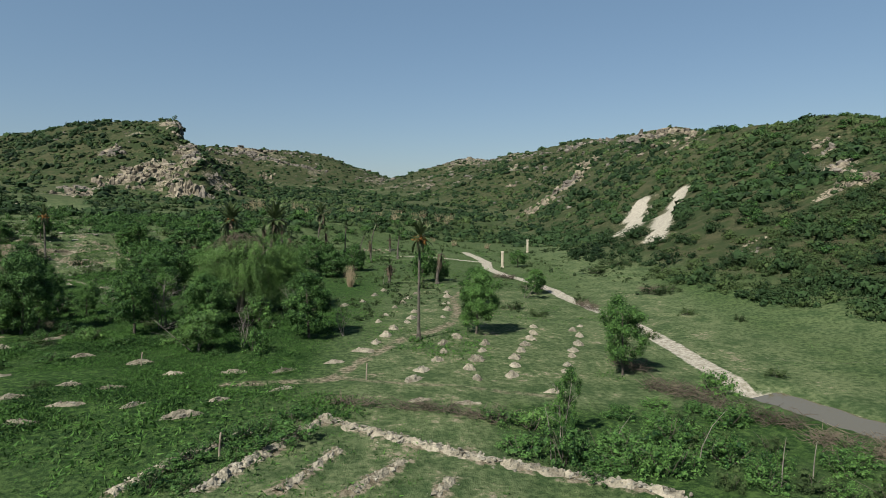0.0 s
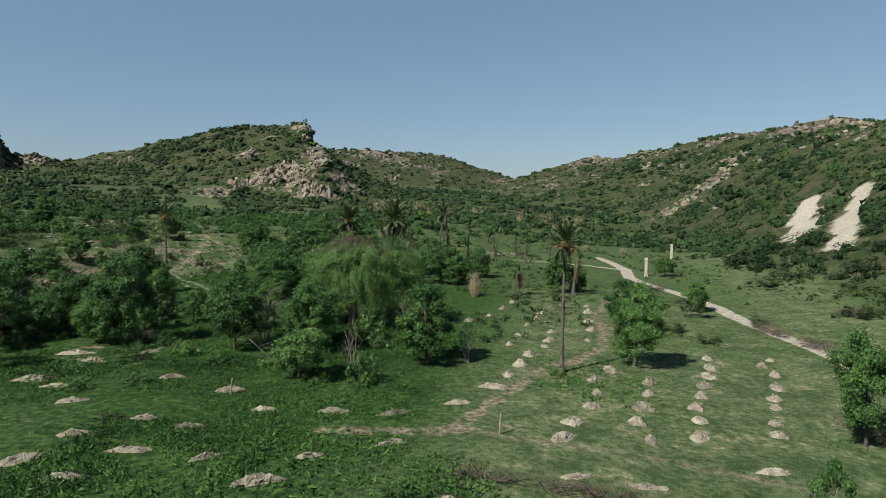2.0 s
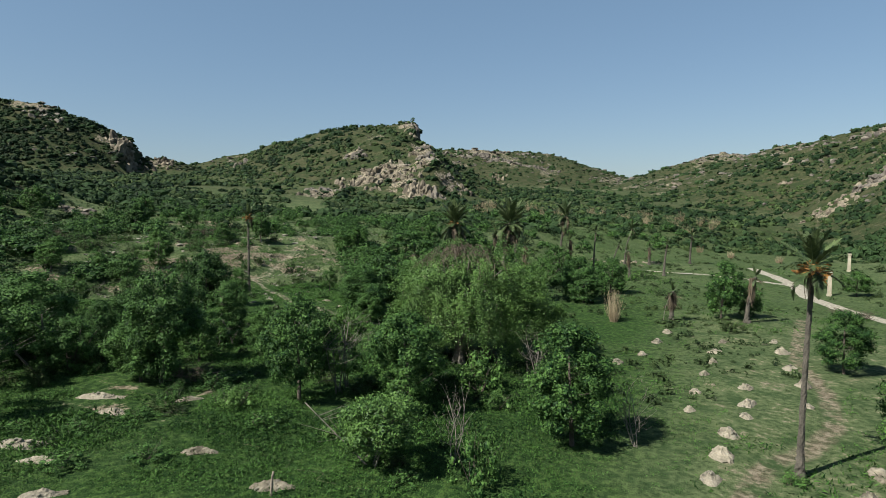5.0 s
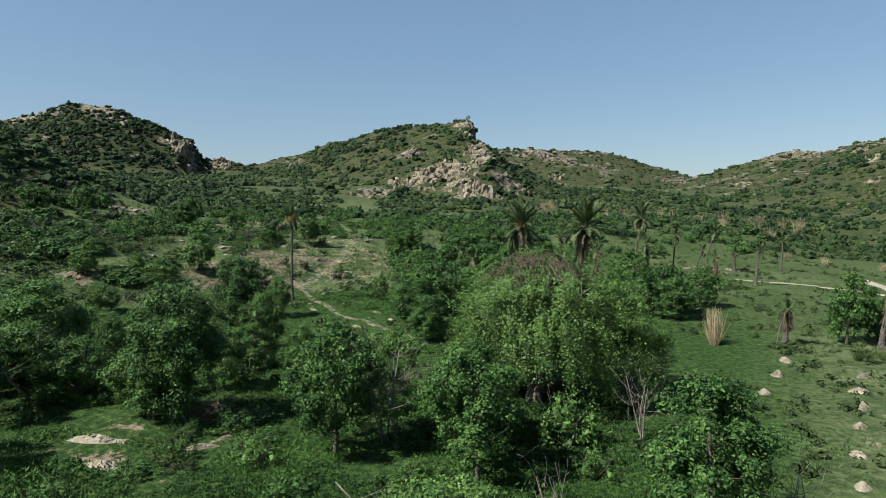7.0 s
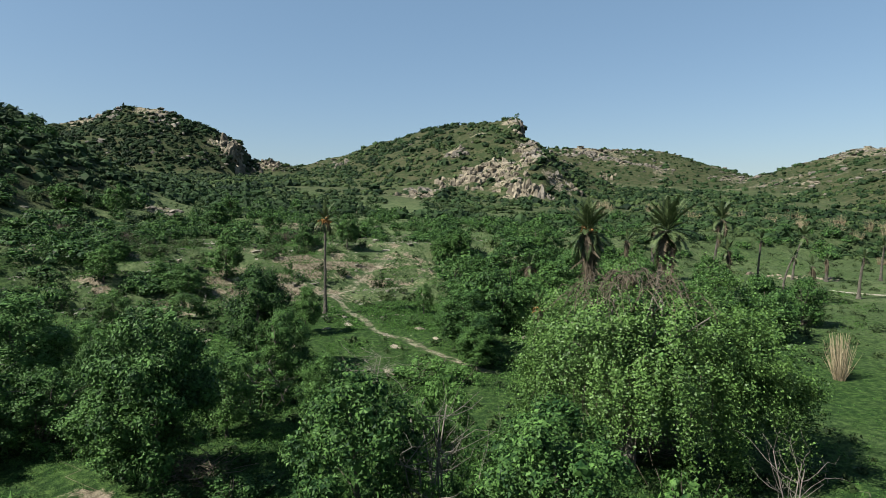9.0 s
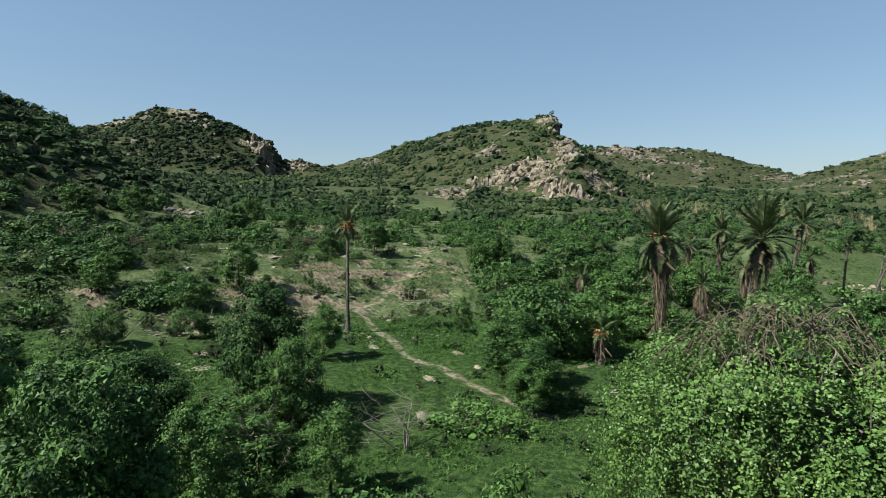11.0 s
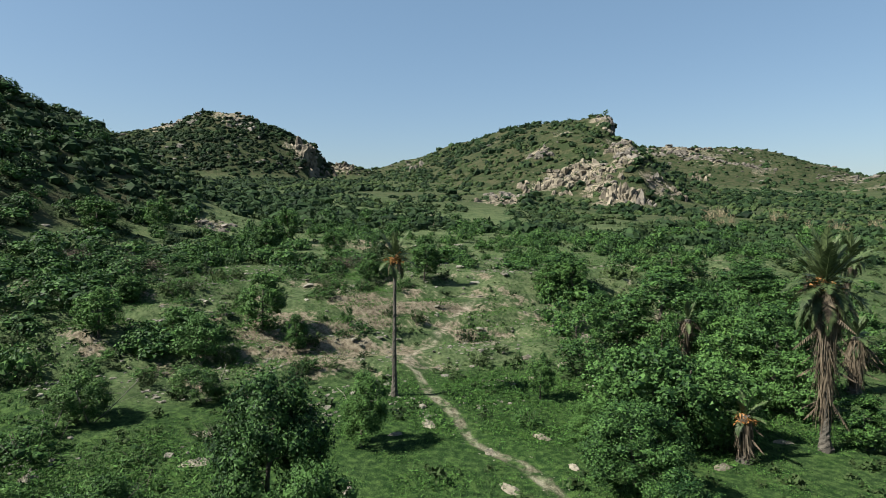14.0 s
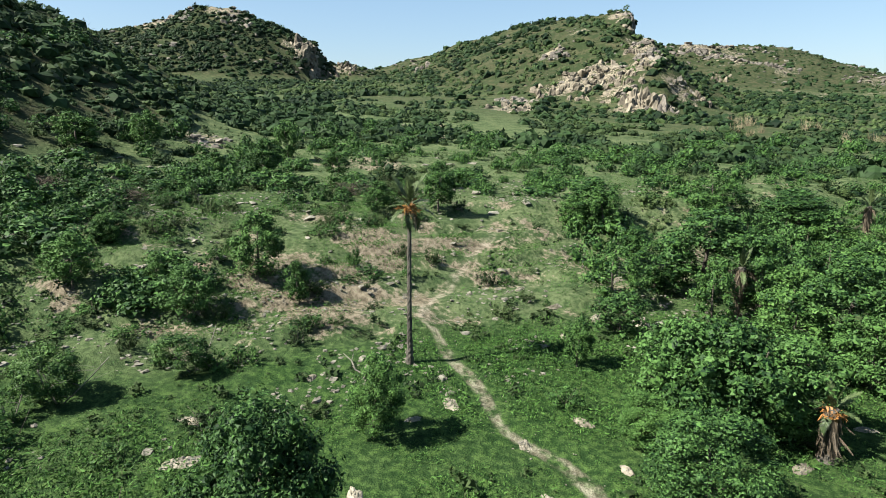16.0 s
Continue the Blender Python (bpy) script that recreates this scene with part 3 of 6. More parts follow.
def tree_meshes(seed, h, w, leaf=0.115, clumps=60, per=190, low=0.3, mats=(BARK, LEAF), lean=0.06, stems=1, droop=0.1, flat=1.0):
    """A small broad-leaved tree: trunk and limbs in one mesh, and a crown of leaf clumps at the limbs' ends."""
    r = np.random.default_rng(seed)
    V, Fc, ends = [], [], []
    for s in range(stems):
        base = Vector((0, 0, -0.25)) + Vector((r.normal() * 0.12, r.normal() * 0.12, 0)) * (stems > 1)
        head = Vector((r.normal() * lean * h + (r.normal() * w * 0.2 if stems > 1 else 0), r.normal() * lean * h + (r.normal() * w * 0.2 if stems > 1 else 0), h * r.uniform(0.72, 0.85)))
        stem = limb(r, V, Fc, base, head, 0.022 * h / stems ** 0.5, 0.007 * h, 0.05, 7, 8)
        for k in range(int(16 / stems ** 0.5)):
            t = r.uniform(low, 0.97)
            i = min(int(t * 7), 6)
            q = stem[i].lerp(stem[i + 1], t * 7 - i)
            ang = r.uniform(0, 2 * math.pi)
            prof = math.sin(math.pi * min(1, (t - low) / (1 - low) * 0.62 + 0.3)) ** 0.6
            out = w * 0.5 * prof * r.uniform(0.55, 1.0)
            e = q + Vector((math.cos(ang) * out, math.sin(ang) * out, out * r.uniform(0.1, 0.65) * flat))
            pts = limb(r, V, Fc, q, e, 0.008 * h * (1.2 - t), 0.004, 0.15, 4, 4)
            ends += [(pts[2], 0.8), (e, 1.0), (pts[3], 0.9)]
        ends += [(head, 1.0), (head + Vector((0, 0, h * 0.1)), 0.8)]
    # lobes of foliage: at the limbs' ends and over an egg-shaped outline
    def girth(z):
        q = min(1.0, max(0.0, (z / h - low * 0.75) / (1 - low * 0.75)))
        return w * 0.5 * (0.30 + 0.70 * math.sin(math.pi * min(1.0, 0.12 + 0.80 * q)) ** 0.75) * (1 - 0.55 * max(0.0, q - 0.75) / 0.25)
    cen, rad = [], []
    axis = Vector((ends[-2][0].x, ends[-2][0].y, 0))
    for k in range(clumps):
        if k < clumps * 0.45:
            c = Vector(ends[r.integers(0, len(ends))][0]) + Vector(r.normal(size=3)) * w * 0.05
        else:
            z, a = h * (low * 0.8 + (0.97 - low * 0.8) * r.uniform(0, 1) ** 0.85), r.uniform(0, 6.28)
            g = girth(z) * r.uniform(0.45, 0.92)
            c = axis * (z / h) + Vector((math.cos(a) * g, math.sin(a) * g, z))
        c.z = min(max(c.z, h * low * 0.8), h * 0.96)
        off = Vector((c.x, c.y, 0)) - axis * (c.z / h)
        size = w * r.uniform(0.08, 0.15)
        lim = girth(c.z) - size * 0.7
        if off.length > lim:
            c -= off * (1 - lim / off.length)
        cen.append(c[:])
        rad.append(size)
    cen, rad = np.array(cen), np.array(rad)
    d = r.normal(size=(clumps * per, 3)); d[:, 2] += 0.3
    d /= np.linalg.norm(d, axis=1)[:, None]
    P = np.repeat(cen, per, 0) + d * (np.repeat(rad, per) * r.uniform(0.45, 1.15, clumps * per))[:, None] * [1, 1, 0.85]
    wood = raw_mesh("trunk", V, Fc, [mats[0]], soft=True)
    mid = P.mean(0) - [0, 0, 0.1 * h]
    L = leaves(r, P, leaf, droop, 0.66, d + 0.6 * (P - mid) / (w * 0.5) + [0, 0, 0.3], 0.5)
    crown = loose_mesh("crown", np.concatenate([L] + [heart(r, c, q * 0.42) for c, q in zip(cen, rad)]), mats[1])
    return wood, crown


def bare_mesh(seed, h, w, mat=BARK, stems=3, twigs=60):
    r = np.random.default_rng(seed)
    V, Fc = [], []
    for s in range(stems):
        e = Vector((r.normal() * w * 0.25, r.normal() * w * 0.25, h * r.uniform(0.6, 0.9)))
        st = limb(r, V, Fc, (0, 0, -0.2), e, 0.012 * h, 0.004 * h, 0.12, 6, 6)
        for k in range(9):
            q = st[r.integers(2, 6)]
            f = q + Vector((r.normal() * w * 0.28, r.normal() * w * 0.28, h * r.uniform(0.08, 0.35)))
            sub = limb(r, V, Fc, q, f, 0.004 * h, 0.002 * h, 0.2, 4, 4)
            for j in range(max(1, twigs // (9 * stems))):
                g = sub[r.integers(1, 4)]
                limb(r, V, Fc, g, g + Vector((r.normal() * w * 0.13, r.normal() * w * 0.13, abs(r.normal()) * h * 0.1)), 0.0016 * h, 0.0008 * h, 0.25, 3, 3)
    return raw_mesh("trunk", V, Fc, [mat], soft=True)


def bush_mesh(seed, h, w, leaf=0.16, clumps=22, per=34, mat=LEAF_DARK):
    r = np.random.default_rng(seed)
    cen = r.uniform(-1, 1, (clumps, 3)) * [w * 0.4, w * 0.4, 0]
    q = np.clip(1 - (np.hypot(cen[:, 0], cen[:, 1]) / (w * 0.55)) ** 2, 0.1, 1) ** 0.5
    cen[:, 2] = r.uniform(0.1, 0.85, clumps) * h * q
    rad = w * 0.15 * r.uniform(0.6, 1.35, clumps)
    d = r.normal(size=(clumps * per, 3)); d[:, 2] += 0.3
    d /= np.linalg.norm(d, axis=1)[:, None]
    P = np.repeat(cen, per, 0) + d * (np.repeat(rad, per) * r.uniform(0.6, 1.12, clumps * per))[:, None]
    P[:, 2] = np.abs(P[:, 2])
    L = leaves(r, P, leaf, 0.05, 0.6, d + 0.4 * P / w + [0, 0, 0.3], 0.5)
    return loose_mesh("leaves", np.concatenate([L] + [heart(r, c, q * 0.42) for c, q in zip(cen, rad)]), mat)


def stem_mesh(seed, h, w, mat=BARK):
    r = np.random.default_rng(seed)
    V, Fc = [], []
    for k in range(7):
        limb(r, V, Fc, (r.normal() * 0.1, r.normal() * 0.1, -0.15), (r.normal() * w * 0.28, r.normal() * w * 0.28, h * r.uniform(0.5, 0.85)), 0.03, 0.008, 0.15, 4, 4)
    return raw_mesh("stem", V, Fc, [mat], soft=True)


def place(proto, x, y, turn=0.0, scale=1.0, sink=0.05, tall=1.0):
    c = copy_thing(proto, Matrix.Translation((x, y, ground_z(x, y) - sink)) @ Matrix.Rotation(turn, 4, "Z"))
    c.scale = (scale, scale, scale * tall)
    return c


def frond_mesh(name, seed, length, sag, mat, leaflets=32, dead=False):
    """A feathery palm frond that leaves the crown along +x and arches down."""
    r = np.random.default_rng(seed)
    V, Fc, I = [], [], []
    t = np.linspace(0, 1, 9)
    px = length * (t - 0.28 * sag * t ** 2)
    pz = length * (0.42 * t * (1 - 0.5 * sag) - sag * 0.62 * t ** 2)
    pts = [Vector((a, 0, c)) for a, c in zip(px, pz)]
    tube(V, Fc, pts, [0.035 * (1 - 0.8 * q) for q in t], 3)
    for k in range(leaflets):
        q = 0.16 + 0.84 * k / leaflets
        i = min(int(q * 8), 7)
        p = pts[i].lerp(pts[i + 1], q * 8 - i)
        d = (pts[i + 1] - pts[i]).normalized()
        ln = length * 0.24 * (math.sin(math.pi * min(1, 0.25 + q * 0.75)) ** 0.7) * r.uniform(0.8, 1.15) * (0.6 if dead else 0.85)
        for s in (-1, 1):
            out = (d * 0.75 + Vector((0, s * (0.8 if not dead else 0.45), r.uniform(-0.1, 0.35) - (0.5 if dead else 0)))).normalized()
            wd = d * 0.03
            n = len(V)
            mid = p + out * ln * 0.5 + Vector((0, 0, 0.0))
            V += [p - wd, p + wd, mid + wd, mid - wd, p + out * ln + Vector((0, 0, -0.10 * ln))]
            Fc += [(n, n + 1, n + 2, n + 3), (n + 3, n + 2, n + 4)]
    return raw_mesh(name, V, Fc, [mat])


FRONDS = [frond_mesh("frond", 3, 2.2, 0.3, PALM_LEAF), frond_mesh("frond", 4, 2.15, 0.6, PALM_LEAF), frond_mesh("frond", 5, 2.0, 0.95, PALM_LEAF)]
HANGING = [frond_mesh("hanging_frond", 8, 1.5, 0.1, DEAD_FROND, 12, True), frond_mesh("hanging_frond", 9, 1.2, 0.25, DEAD_FROND, 12, True)]
DROOPING = [frond_mesh("frond", 14, 1.9, 1.15, PALM_LEAF), frond_mesh("frond", 15, 1.7, 1.3, PALM_LEAF), frond_mesh("hanging_frond", 16, 1.8, 1.2, DEAD_FROND, 22)]
DEAD_FRONDS = [frond_mesh("dead_frond", 6, 1.9, 1.35, DEAD_FROND, 14, True), frond_mesh("dead_frond", 7, 1.7, 1.6, DEAD_FROND, 14, True)]


def palm_trunk(seed, h, r0, r1, lean, mat=PALM_BARK):
    """A trunk ringed by the stubs of old fronds."""
    r = np.random.default_rng(seed)
    V, Fc = [], []
    n, sides = max(10, int(h / 0.16)), 9
    for i in range(n + 1):
        t = i / n
        rad = r0 + (r1 - r0) * t + 0.10 * r0 * (1.6 - t) * math.exp(-t * 14) * 6
        for j in range(sides):
            w = 2 * math.pi * j / sides
            k = rad * (1 + 0.16 * ((i + j) % 2) + 0.08 * r.normal())
            V.append((lean[0] * t * t + k * math.cos(w), lean[1] * t * t + k * math.sin(w), h * t - 0.3 * (i == 0)))
    for i in range(n):
        for j in range(sides):
            k = (j + 1) % sides
            Fc.append((i * sides + j, i * sides + k, (i + 1) * sides + k, (i + 1) * sides + j))
    Fc.append(tuple(n * sides + j for j in range(sides)))
    return raw_mesh("trunk", V, Fc, [mat])


def skirt_mesh(seed, top, bottom, width, strands=260):
    """Old fronds that hang round the trunk in a shaggy coat."""
    r = np.random.default_rng(seed)
    Q = []
    for k in range(strands):
        w, z = r.uniform(0, 2 * math.pi), top - (top - bottom) * 0.8 * r.uniform(0, 1) ** 1.4
        rad = width * r.uniform(0.35, 1.1) * (0.55 + 0.45 * ((z - bottom) / (top - bottom)) ** 1.5)
        ln = r.uniform(0.35, 1.0) * min(1.9, top - bottom)
        a = np.array([math.cos(w) * rad * 0.75, math.sin(w) * rad * 0.75, z])
        b = np.array([math.cos(w + r.normal() * 0.3) * rad * r.uniform(0.7, 1.25), math.sin(w + r.normal() * 0.3) * rad * r.uniform(0.7, 1.25), max(z - ln, bottom * r.uniform(0.8, 1.15))])
        s = np.array([-math.sin(w), math.cos(w), 0]) * r.uniform(0.008, 0.032)
        Q.append([a - s, a + s, b + s * 0.4, b - s * 0.4])
    return loose_mesh("dead_frond_skirt", Q, DEAD_FROND)


def palm(x, y, h, label, crown=26, dead=8, lean=(0, 0), r0=0.16, size=1.0, skirt=0.0, skirt_w=0.5, fruit=True, seed=0, group="", droop=0):
    """h: the height of the trunk. skirt: the share of the trunk below the crown that old fronds cover."""
    r = np.random.default_rng(1000 + seed)
    ob = thing("date_palm", label, "palm", group, Matrix.Translation((x, y, ground_z(x, y))))
    part("trunk", palm_trunk(seed, h, r0, r0 * 0.72, lean), ob)
    top = Vector((lean[0], lean[1], h))
    for k in range(crown):
        q = (k + 0.5) / crown
        f = part("frond", FRONDS[min(2, int(q * 2.2))], ob)
        tilt = (74 - 112 * q if size < 0.95 else 70 - 128 * q) + r.normal() * 9
        s = size * r.uniform(0.85, 1.1)
        f.matrix_basis = Matrix.Translation(top + Vector((0, 0, 0.05 - 0.25 * q))) @ Matrix.Rotation(k * 2.39996 + r.normal() * 0.15, 4, "Z") @ Matrix.Rotation(-radians(tilt), 4, "Y") @ Matrix.Scale(s, 4)
    for k in range(droop):
        q = k / max(1, droop - 1)
        f = part("frond", DROOPING[k % 3], ob)
        f.matrix_basis = Matrix.Translation(top + Vector((-lean[0] * 0.2 * q, -lean[1] * 0.2 * q, -0.25 - 1.3 * q))) @ Matrix.Rotation(k * 2.39996 + r.normal() * 0.2, 4, "Z") @ Matrix.Rotation(radians(14 + 34 * q + 8 * r.normal()), 4, "Y") @ Matrix.Scale(size * r.uniform(0.8, 1.1), 4)
    for k in range(dead):
        f = part("dead_frond", DEAD_FRONDS[k % 2], ob, "brown withered frond" if k == 0 else "")
        f.matrix_basis = Matrix.Translation(top + Vector((0, 0, -0.2))) @ Matrix.Rotation(k * 2.1 + r.normal() * 0.3, 4, "Z") @ Matrix.Rotation(radians(22 + 14 * r.normal()), 4, "Y") @ Matrix.Scale(size * r.uniform(0.65, 0.9), 4)
    if skirt:
        for k in range(int(24 * skirt * min(1.0, h / 6) + 8)):
            f = part("hanging_frond", HANGING[k % 2], ob)
            q = r.uniform(0, 1) ** 1.3 * skirt * 0.85
            t = 1 - q
            f.matrix_basis = Matrix.Translation((lean[0] * t * t, lean[1] * t * t, h * t)) @ Matrix.Rotation(k * 2.39996 + r.normal() * 0.3, 4, "Z") @ Matrix.Translation((r0 * 0.8, 0, 0)) @ Matrix.Rotation(radians(74 + 14 * r.normal() - 18 * (1 - q / skirt)), 4, "Y") @ Matrix.Rotation(r.normal() * 0.5, 4, "X") @ Matrix.Scale(r.uniform(0.6, 1.15) * (skirt_w + 0.35), 4)
        s = part("dead_frond_skirt", skirt_mesh(seed, h - 0.1, h * (1 - skirt), skirt_w, int(900 * skirt * max(1.0, h / 6) + 160)), ob, "hanging coat of grey-brown dead fronds")
        s.location = (lean[0] * (1 - skirt / 2) ** 2, lean[1] * (1 - skirt / 2) ** 2, 0)
    if fruit:
        q = np.random.default_rng(seed + 50)
        P = q.normal(size=(150, 3)) * [0.30, 0.30, 0.20] * size
        f = part("fruit_cluster", loose_mesh("fruit_cluster", leaves(q, P, 0.34, 0.3, 0.3), FRUIT), ob, "orange fruit stalks")
        f.location = top + Vector((0, 0, -0.25))
    return ob


def mound_meshes(seed, a, b, c):
    """A low heap of pale earth and rubble: the earth, and a handful of stones' meshes."""
    r = np.random.default_rng(seed)
    bm = bmesh.new()
    bmesh.ops.create_grid(bm, x_segments=18, y_segments=18, size=1)
    for v in bm.verts:
        x, y = v.co.x, v.co.y
        d = min(1.0, math.hypot(x, y) * (1 + 0.35 * noise.noise(Vector((x * 1.3 + seed * 5, y * 1.3, 0)))))
        z = (1 - d * d) ** 1.3
        q = noise.fractal(Vector((x * 2.4 + seed * 3.1, y * 2.4, seed)), 0.8, 2.0, 4)
        rough = noise.noise(Vector((x * 5 + seed, y * 5, 3))) + 0.5 * noise.noise(Vector((x * 11, y * 11 + seed, 7)))
        v.co = Vector((x * a * (1 + 0.1 * q), y * b * (1 + 0.1 * q), z * c * (0.85 + 0.3 * q + 0.22 * rough) - 0.05 - 0.1 * (d >= 1)))
    me = bpy.data.meshes.new("earth"); bm.to_mesh(me); bm.free()
    me.materials.append(EARTH)
    return me


EARTHS = [mound_meshes(i, 0.9, 0.6, 0.46) for i in range(6)]


def mound(x, y, turn, s, seed, long=1.0, high=1.0):
    r = np.random.default_rng(seed)
    ob = thing("burial_mound", "low oblong heap of pale earth and stones", "mound", "mounds in the field", Matrix.Translation((x, y, ground_z(x, y))) @ Matrix.Rotation(turn, 4, "Z"))
    e = part("earth", EARTHS[seed % 6], ob)
    e.scale = (s * long * r.uniform(0.85, 1.2), s / long * r.uniform(0.85, 1.2), s * high * r.uniform(0.8, 1.5))
    for k in range(15):
        t = part("stone", STONES[(seed + k) % 5], ob)
        w, d = r.uniform(0, 6.28), r.uniform(0.1, 0.95)
        t.location = (math.cos(w) * d * 0.85 * s * long, math.sin(w) * d * 0.5 * s / long, s * high * 0.42 * (1 - d))
        t.rotation_euler = (r.uniform(-0.5, 0.5), r.uniform(-0.5, 0.5), r.uniform(0, 6.28))
        q = s * r.uniform(0.08, 0.3)
        t.scale = (q, q, q)
    return ob


def block(r, size):
    """An angular block: the hull of a few points."""
    bm = bmesh.new()
    for k in range(13):
        d = r.normal(size=3)
        d /= np.abs(d).max() ** 0.7 * np.linalg.norm(d) ** 0.3
        bm.verts.new(Vector(d * size * r.uniform(0.75, 1.0)))
    bmesh.ops.convex_hull(bm, input=bm.verts[:])
    bmesh.ops.delete(bm, geom=[v for v in bm.verts if not v.link_faces], context="VERTS")
    bm.verts.index_update()
    V = [v.co.copy() for v in bm.verts]
    F = [tuple(v.index for v in f.verts) for f in bm.faces]
    bm.free()
    return V, F


STONES = [raw_mesh("stone", *block(np.random.default_rng(820 + k), np.array([0.55, 0.45, 0.36])), [STONE]) for k in range(7)]


def boulder_mesh(seed, mat):
    """A rough block: a ball cut by planes, then broken up."""
    r = np.random.default_rng(seed)
    bm = bmesh.new()
    bmesh.ops.create_icosphere(bm, subdivisions=2, radius=1)
    cuts = [(Vector(r.normal(size=3)).normalized(), r.uniform(0.45, 0.85)) for k in range(11)]
    for v in bm.verts:
        p = v.co * (1 + 0.5 * noise.noise(v.co * 1.1 + Vector((seed, 0, 0))))
        for n, d in cuts:
            p -= n * max(0.0, p.dot(n) - d)
        q = noise.fractal(p * 3.2 + Vector((seed * 2.7, 0, 0)), 0.7, 2.0, 3)
        c = abs(noise.noise(Vector((p.x * 2.2, p.y * 2.2, p.z * 0.7)) + Vector((0, seed, 0))))
        v.co = p * (1 + 0.16 * q - 0.28 * max(0.0, 0.22 - c) / 0.22)
    me = bpy.data.meshes.new("boulder"); bm.to_mesh(me); bm.free()
    me.materials.append(mat)
    return me


def fluted_mesh(seed, mat):
    """A weathered rock face: an upright block, cleft from top to bottom."""
    r = np.random.default_rng(seed)
    bm = bmesh.new()
    bmesh.ops.create_icosphere(bm, subdivisions=3, radius=1)
    o = Vector((seed * 1.7, seed * 0.9, 0))
    cuts = [(Vector((r.normal(), r.normal(), 0.5 * r.normal())).normalized(), r.uniform(0.5, 0.85)) for k in range(9)]
    for v in bm.verts:
        p = v.co.copy()
        for n, d in cuts:
            p -= n * max(0.0, p.dot(n) - d)
        q = Vector((p.x * 2.6, p.y * 2.6, p.z * 0.6)) + o
        cleft = max(0.0, 0.25 - abs(noise.noise(q))) / 0.25
        rough = noise.fractal(Vector((p.x * 5, p.y * 5, p.z * 2.5)) + o, 0.8, 2.0, 3)
        v.co = Vector((p.x * (1 - 0.34 * cleft + 0.13 * rough), p.y * (1 - 0.34 * cleft + 0.13 * rough), p.z * (1 - 0.2 * cleft) + 0.1 * rough))
    me = bpy.data.meshes.new("boulder"); bm.to_mesh(me); bm.free()
    me.materials.append(mat)
    return me


FLUTED = {m.name: [fluted_mesh(740 + k, m) for k in range(4)] for m in (ROCK, PALE_ROCK)}


def rock_face(x, y, wide, tall, n, seed, mat=PALE_ROCK, along_x=1.0, along_y=0.0):
    """A band of cleft rock standing out of a slope: tall blocks side by side along a line, sunk into the ground."""
    r = np.random.default_rng(1500 + seed)
    z0 = ground_z(x, y)
    ob = thing("rock_outcrop", "pale weathered rock face cleft by dark cracks", "rock", "rock faces on the hills", Matrix.Translation((x, y, z0)))
    for k in range(n):
        q = ((k + 0.5) / n - 0.5) * wide
        px, py = x + along_x * q + r.normal() * wide * 0.05, y + along_y * q + r.normal() * wide * 0.09
        s = r.uniform(0.55, 1.0)
        b = part("boulder", FLUTED[mat.name][r.integers(0, 4)], ob)
        b.location = (px - x, py - y, ground_z(px, py) - z0 - tall * s * 0.12)
        b.rotation_euler = (r.normal() * 0.15, r.normal() * 0.15, r.uniform(0, 6.28))
        b.scale = (wide / n * r.uniform(0.5, 1.0), wide / n * r.uniform(0.5, 0.9), tall * s * 0.5)
    return ob


BLOCKS, ROUGH = {}, {}
for mt in (ROCK, PALE_ROCK):
    BLOCKS[mt.name] = [raw_mesh("boulder", *block(np.random.default_rng(900 + k), np.ones(3)), [mt]) for k in range(12)]
    ROUGH[mt.name] = [boulder_mesh(700 + k, mt) for k in range(9)]


def crag(x, y, sx, sy, sz, seed, mat=ROCK, n=16, label="weathered angular pale rocks breaking out of a hillside"):
    """An outcrop of angular boulders, each set into the slope."""
    r = np.random.default_rng(500 + seed)
    z0 = ground_z(x, y)
    ob = thing("rock_outcrop", label, "rock", "outcrops on the hills", Matrix.Translation((x, y, z0)))
    n = int(n * 1.3)
    kinds = ROUGH[mat.name] if y < 340 else BLOCKS[mat.name]
    P = r.normal(size=(n, 2)) * [sx * 0.55, sy * 0.55] + [x, y]
    Z = land(P[:, 0], P[:, 1])
    for k in range(n):
        s = 0.16 + 0.36 * r.uniform(0, 1) ** 1.8
        b = part("boulder", kinds[r.integers(0, 9)], ob)
        b.location = (P[k, 0] - x, P[k, 1] - y, Z[k] - z0 - sz * s * 0.35)
        b.rotation_euler = (r.normal() * 0.3, r.normal() * 0.3, r.uniform(0, 6.28))
        b.scale = (sx * s * 0.75, sy * s * 0.75, sz * s)
    return ob

# ---- water ----
wv, wf = [], []
wr = np.array([(22.9, 43.2), (24.3, 40.6), (25.4, 37.8), (27, 35.4), (31, 31), (40, 24), (60, 12)])
for i, (x, y) in enumerate(wr):
    d = wr[min(i + 1, 6)] - wr[max(i - 1, 0)]
    s = np.array([-d[1], d[0]]) / np.hypot(*d) * (4.5 if i else 1.5)
    wv += [(x - s[0], y - s[1], -1.50), (x + s[0], y + s[1], -1.50)]
    if i:
        wf.append((2 * i - 2, 2 * i - 1, 2 * i + 1, 2 * i))
stream = new("water", raw_mesh("water", wv, wf, [water_material()]))
tagged(stream, "still brown muddy stream between sandy banks", "water", kind="structure")

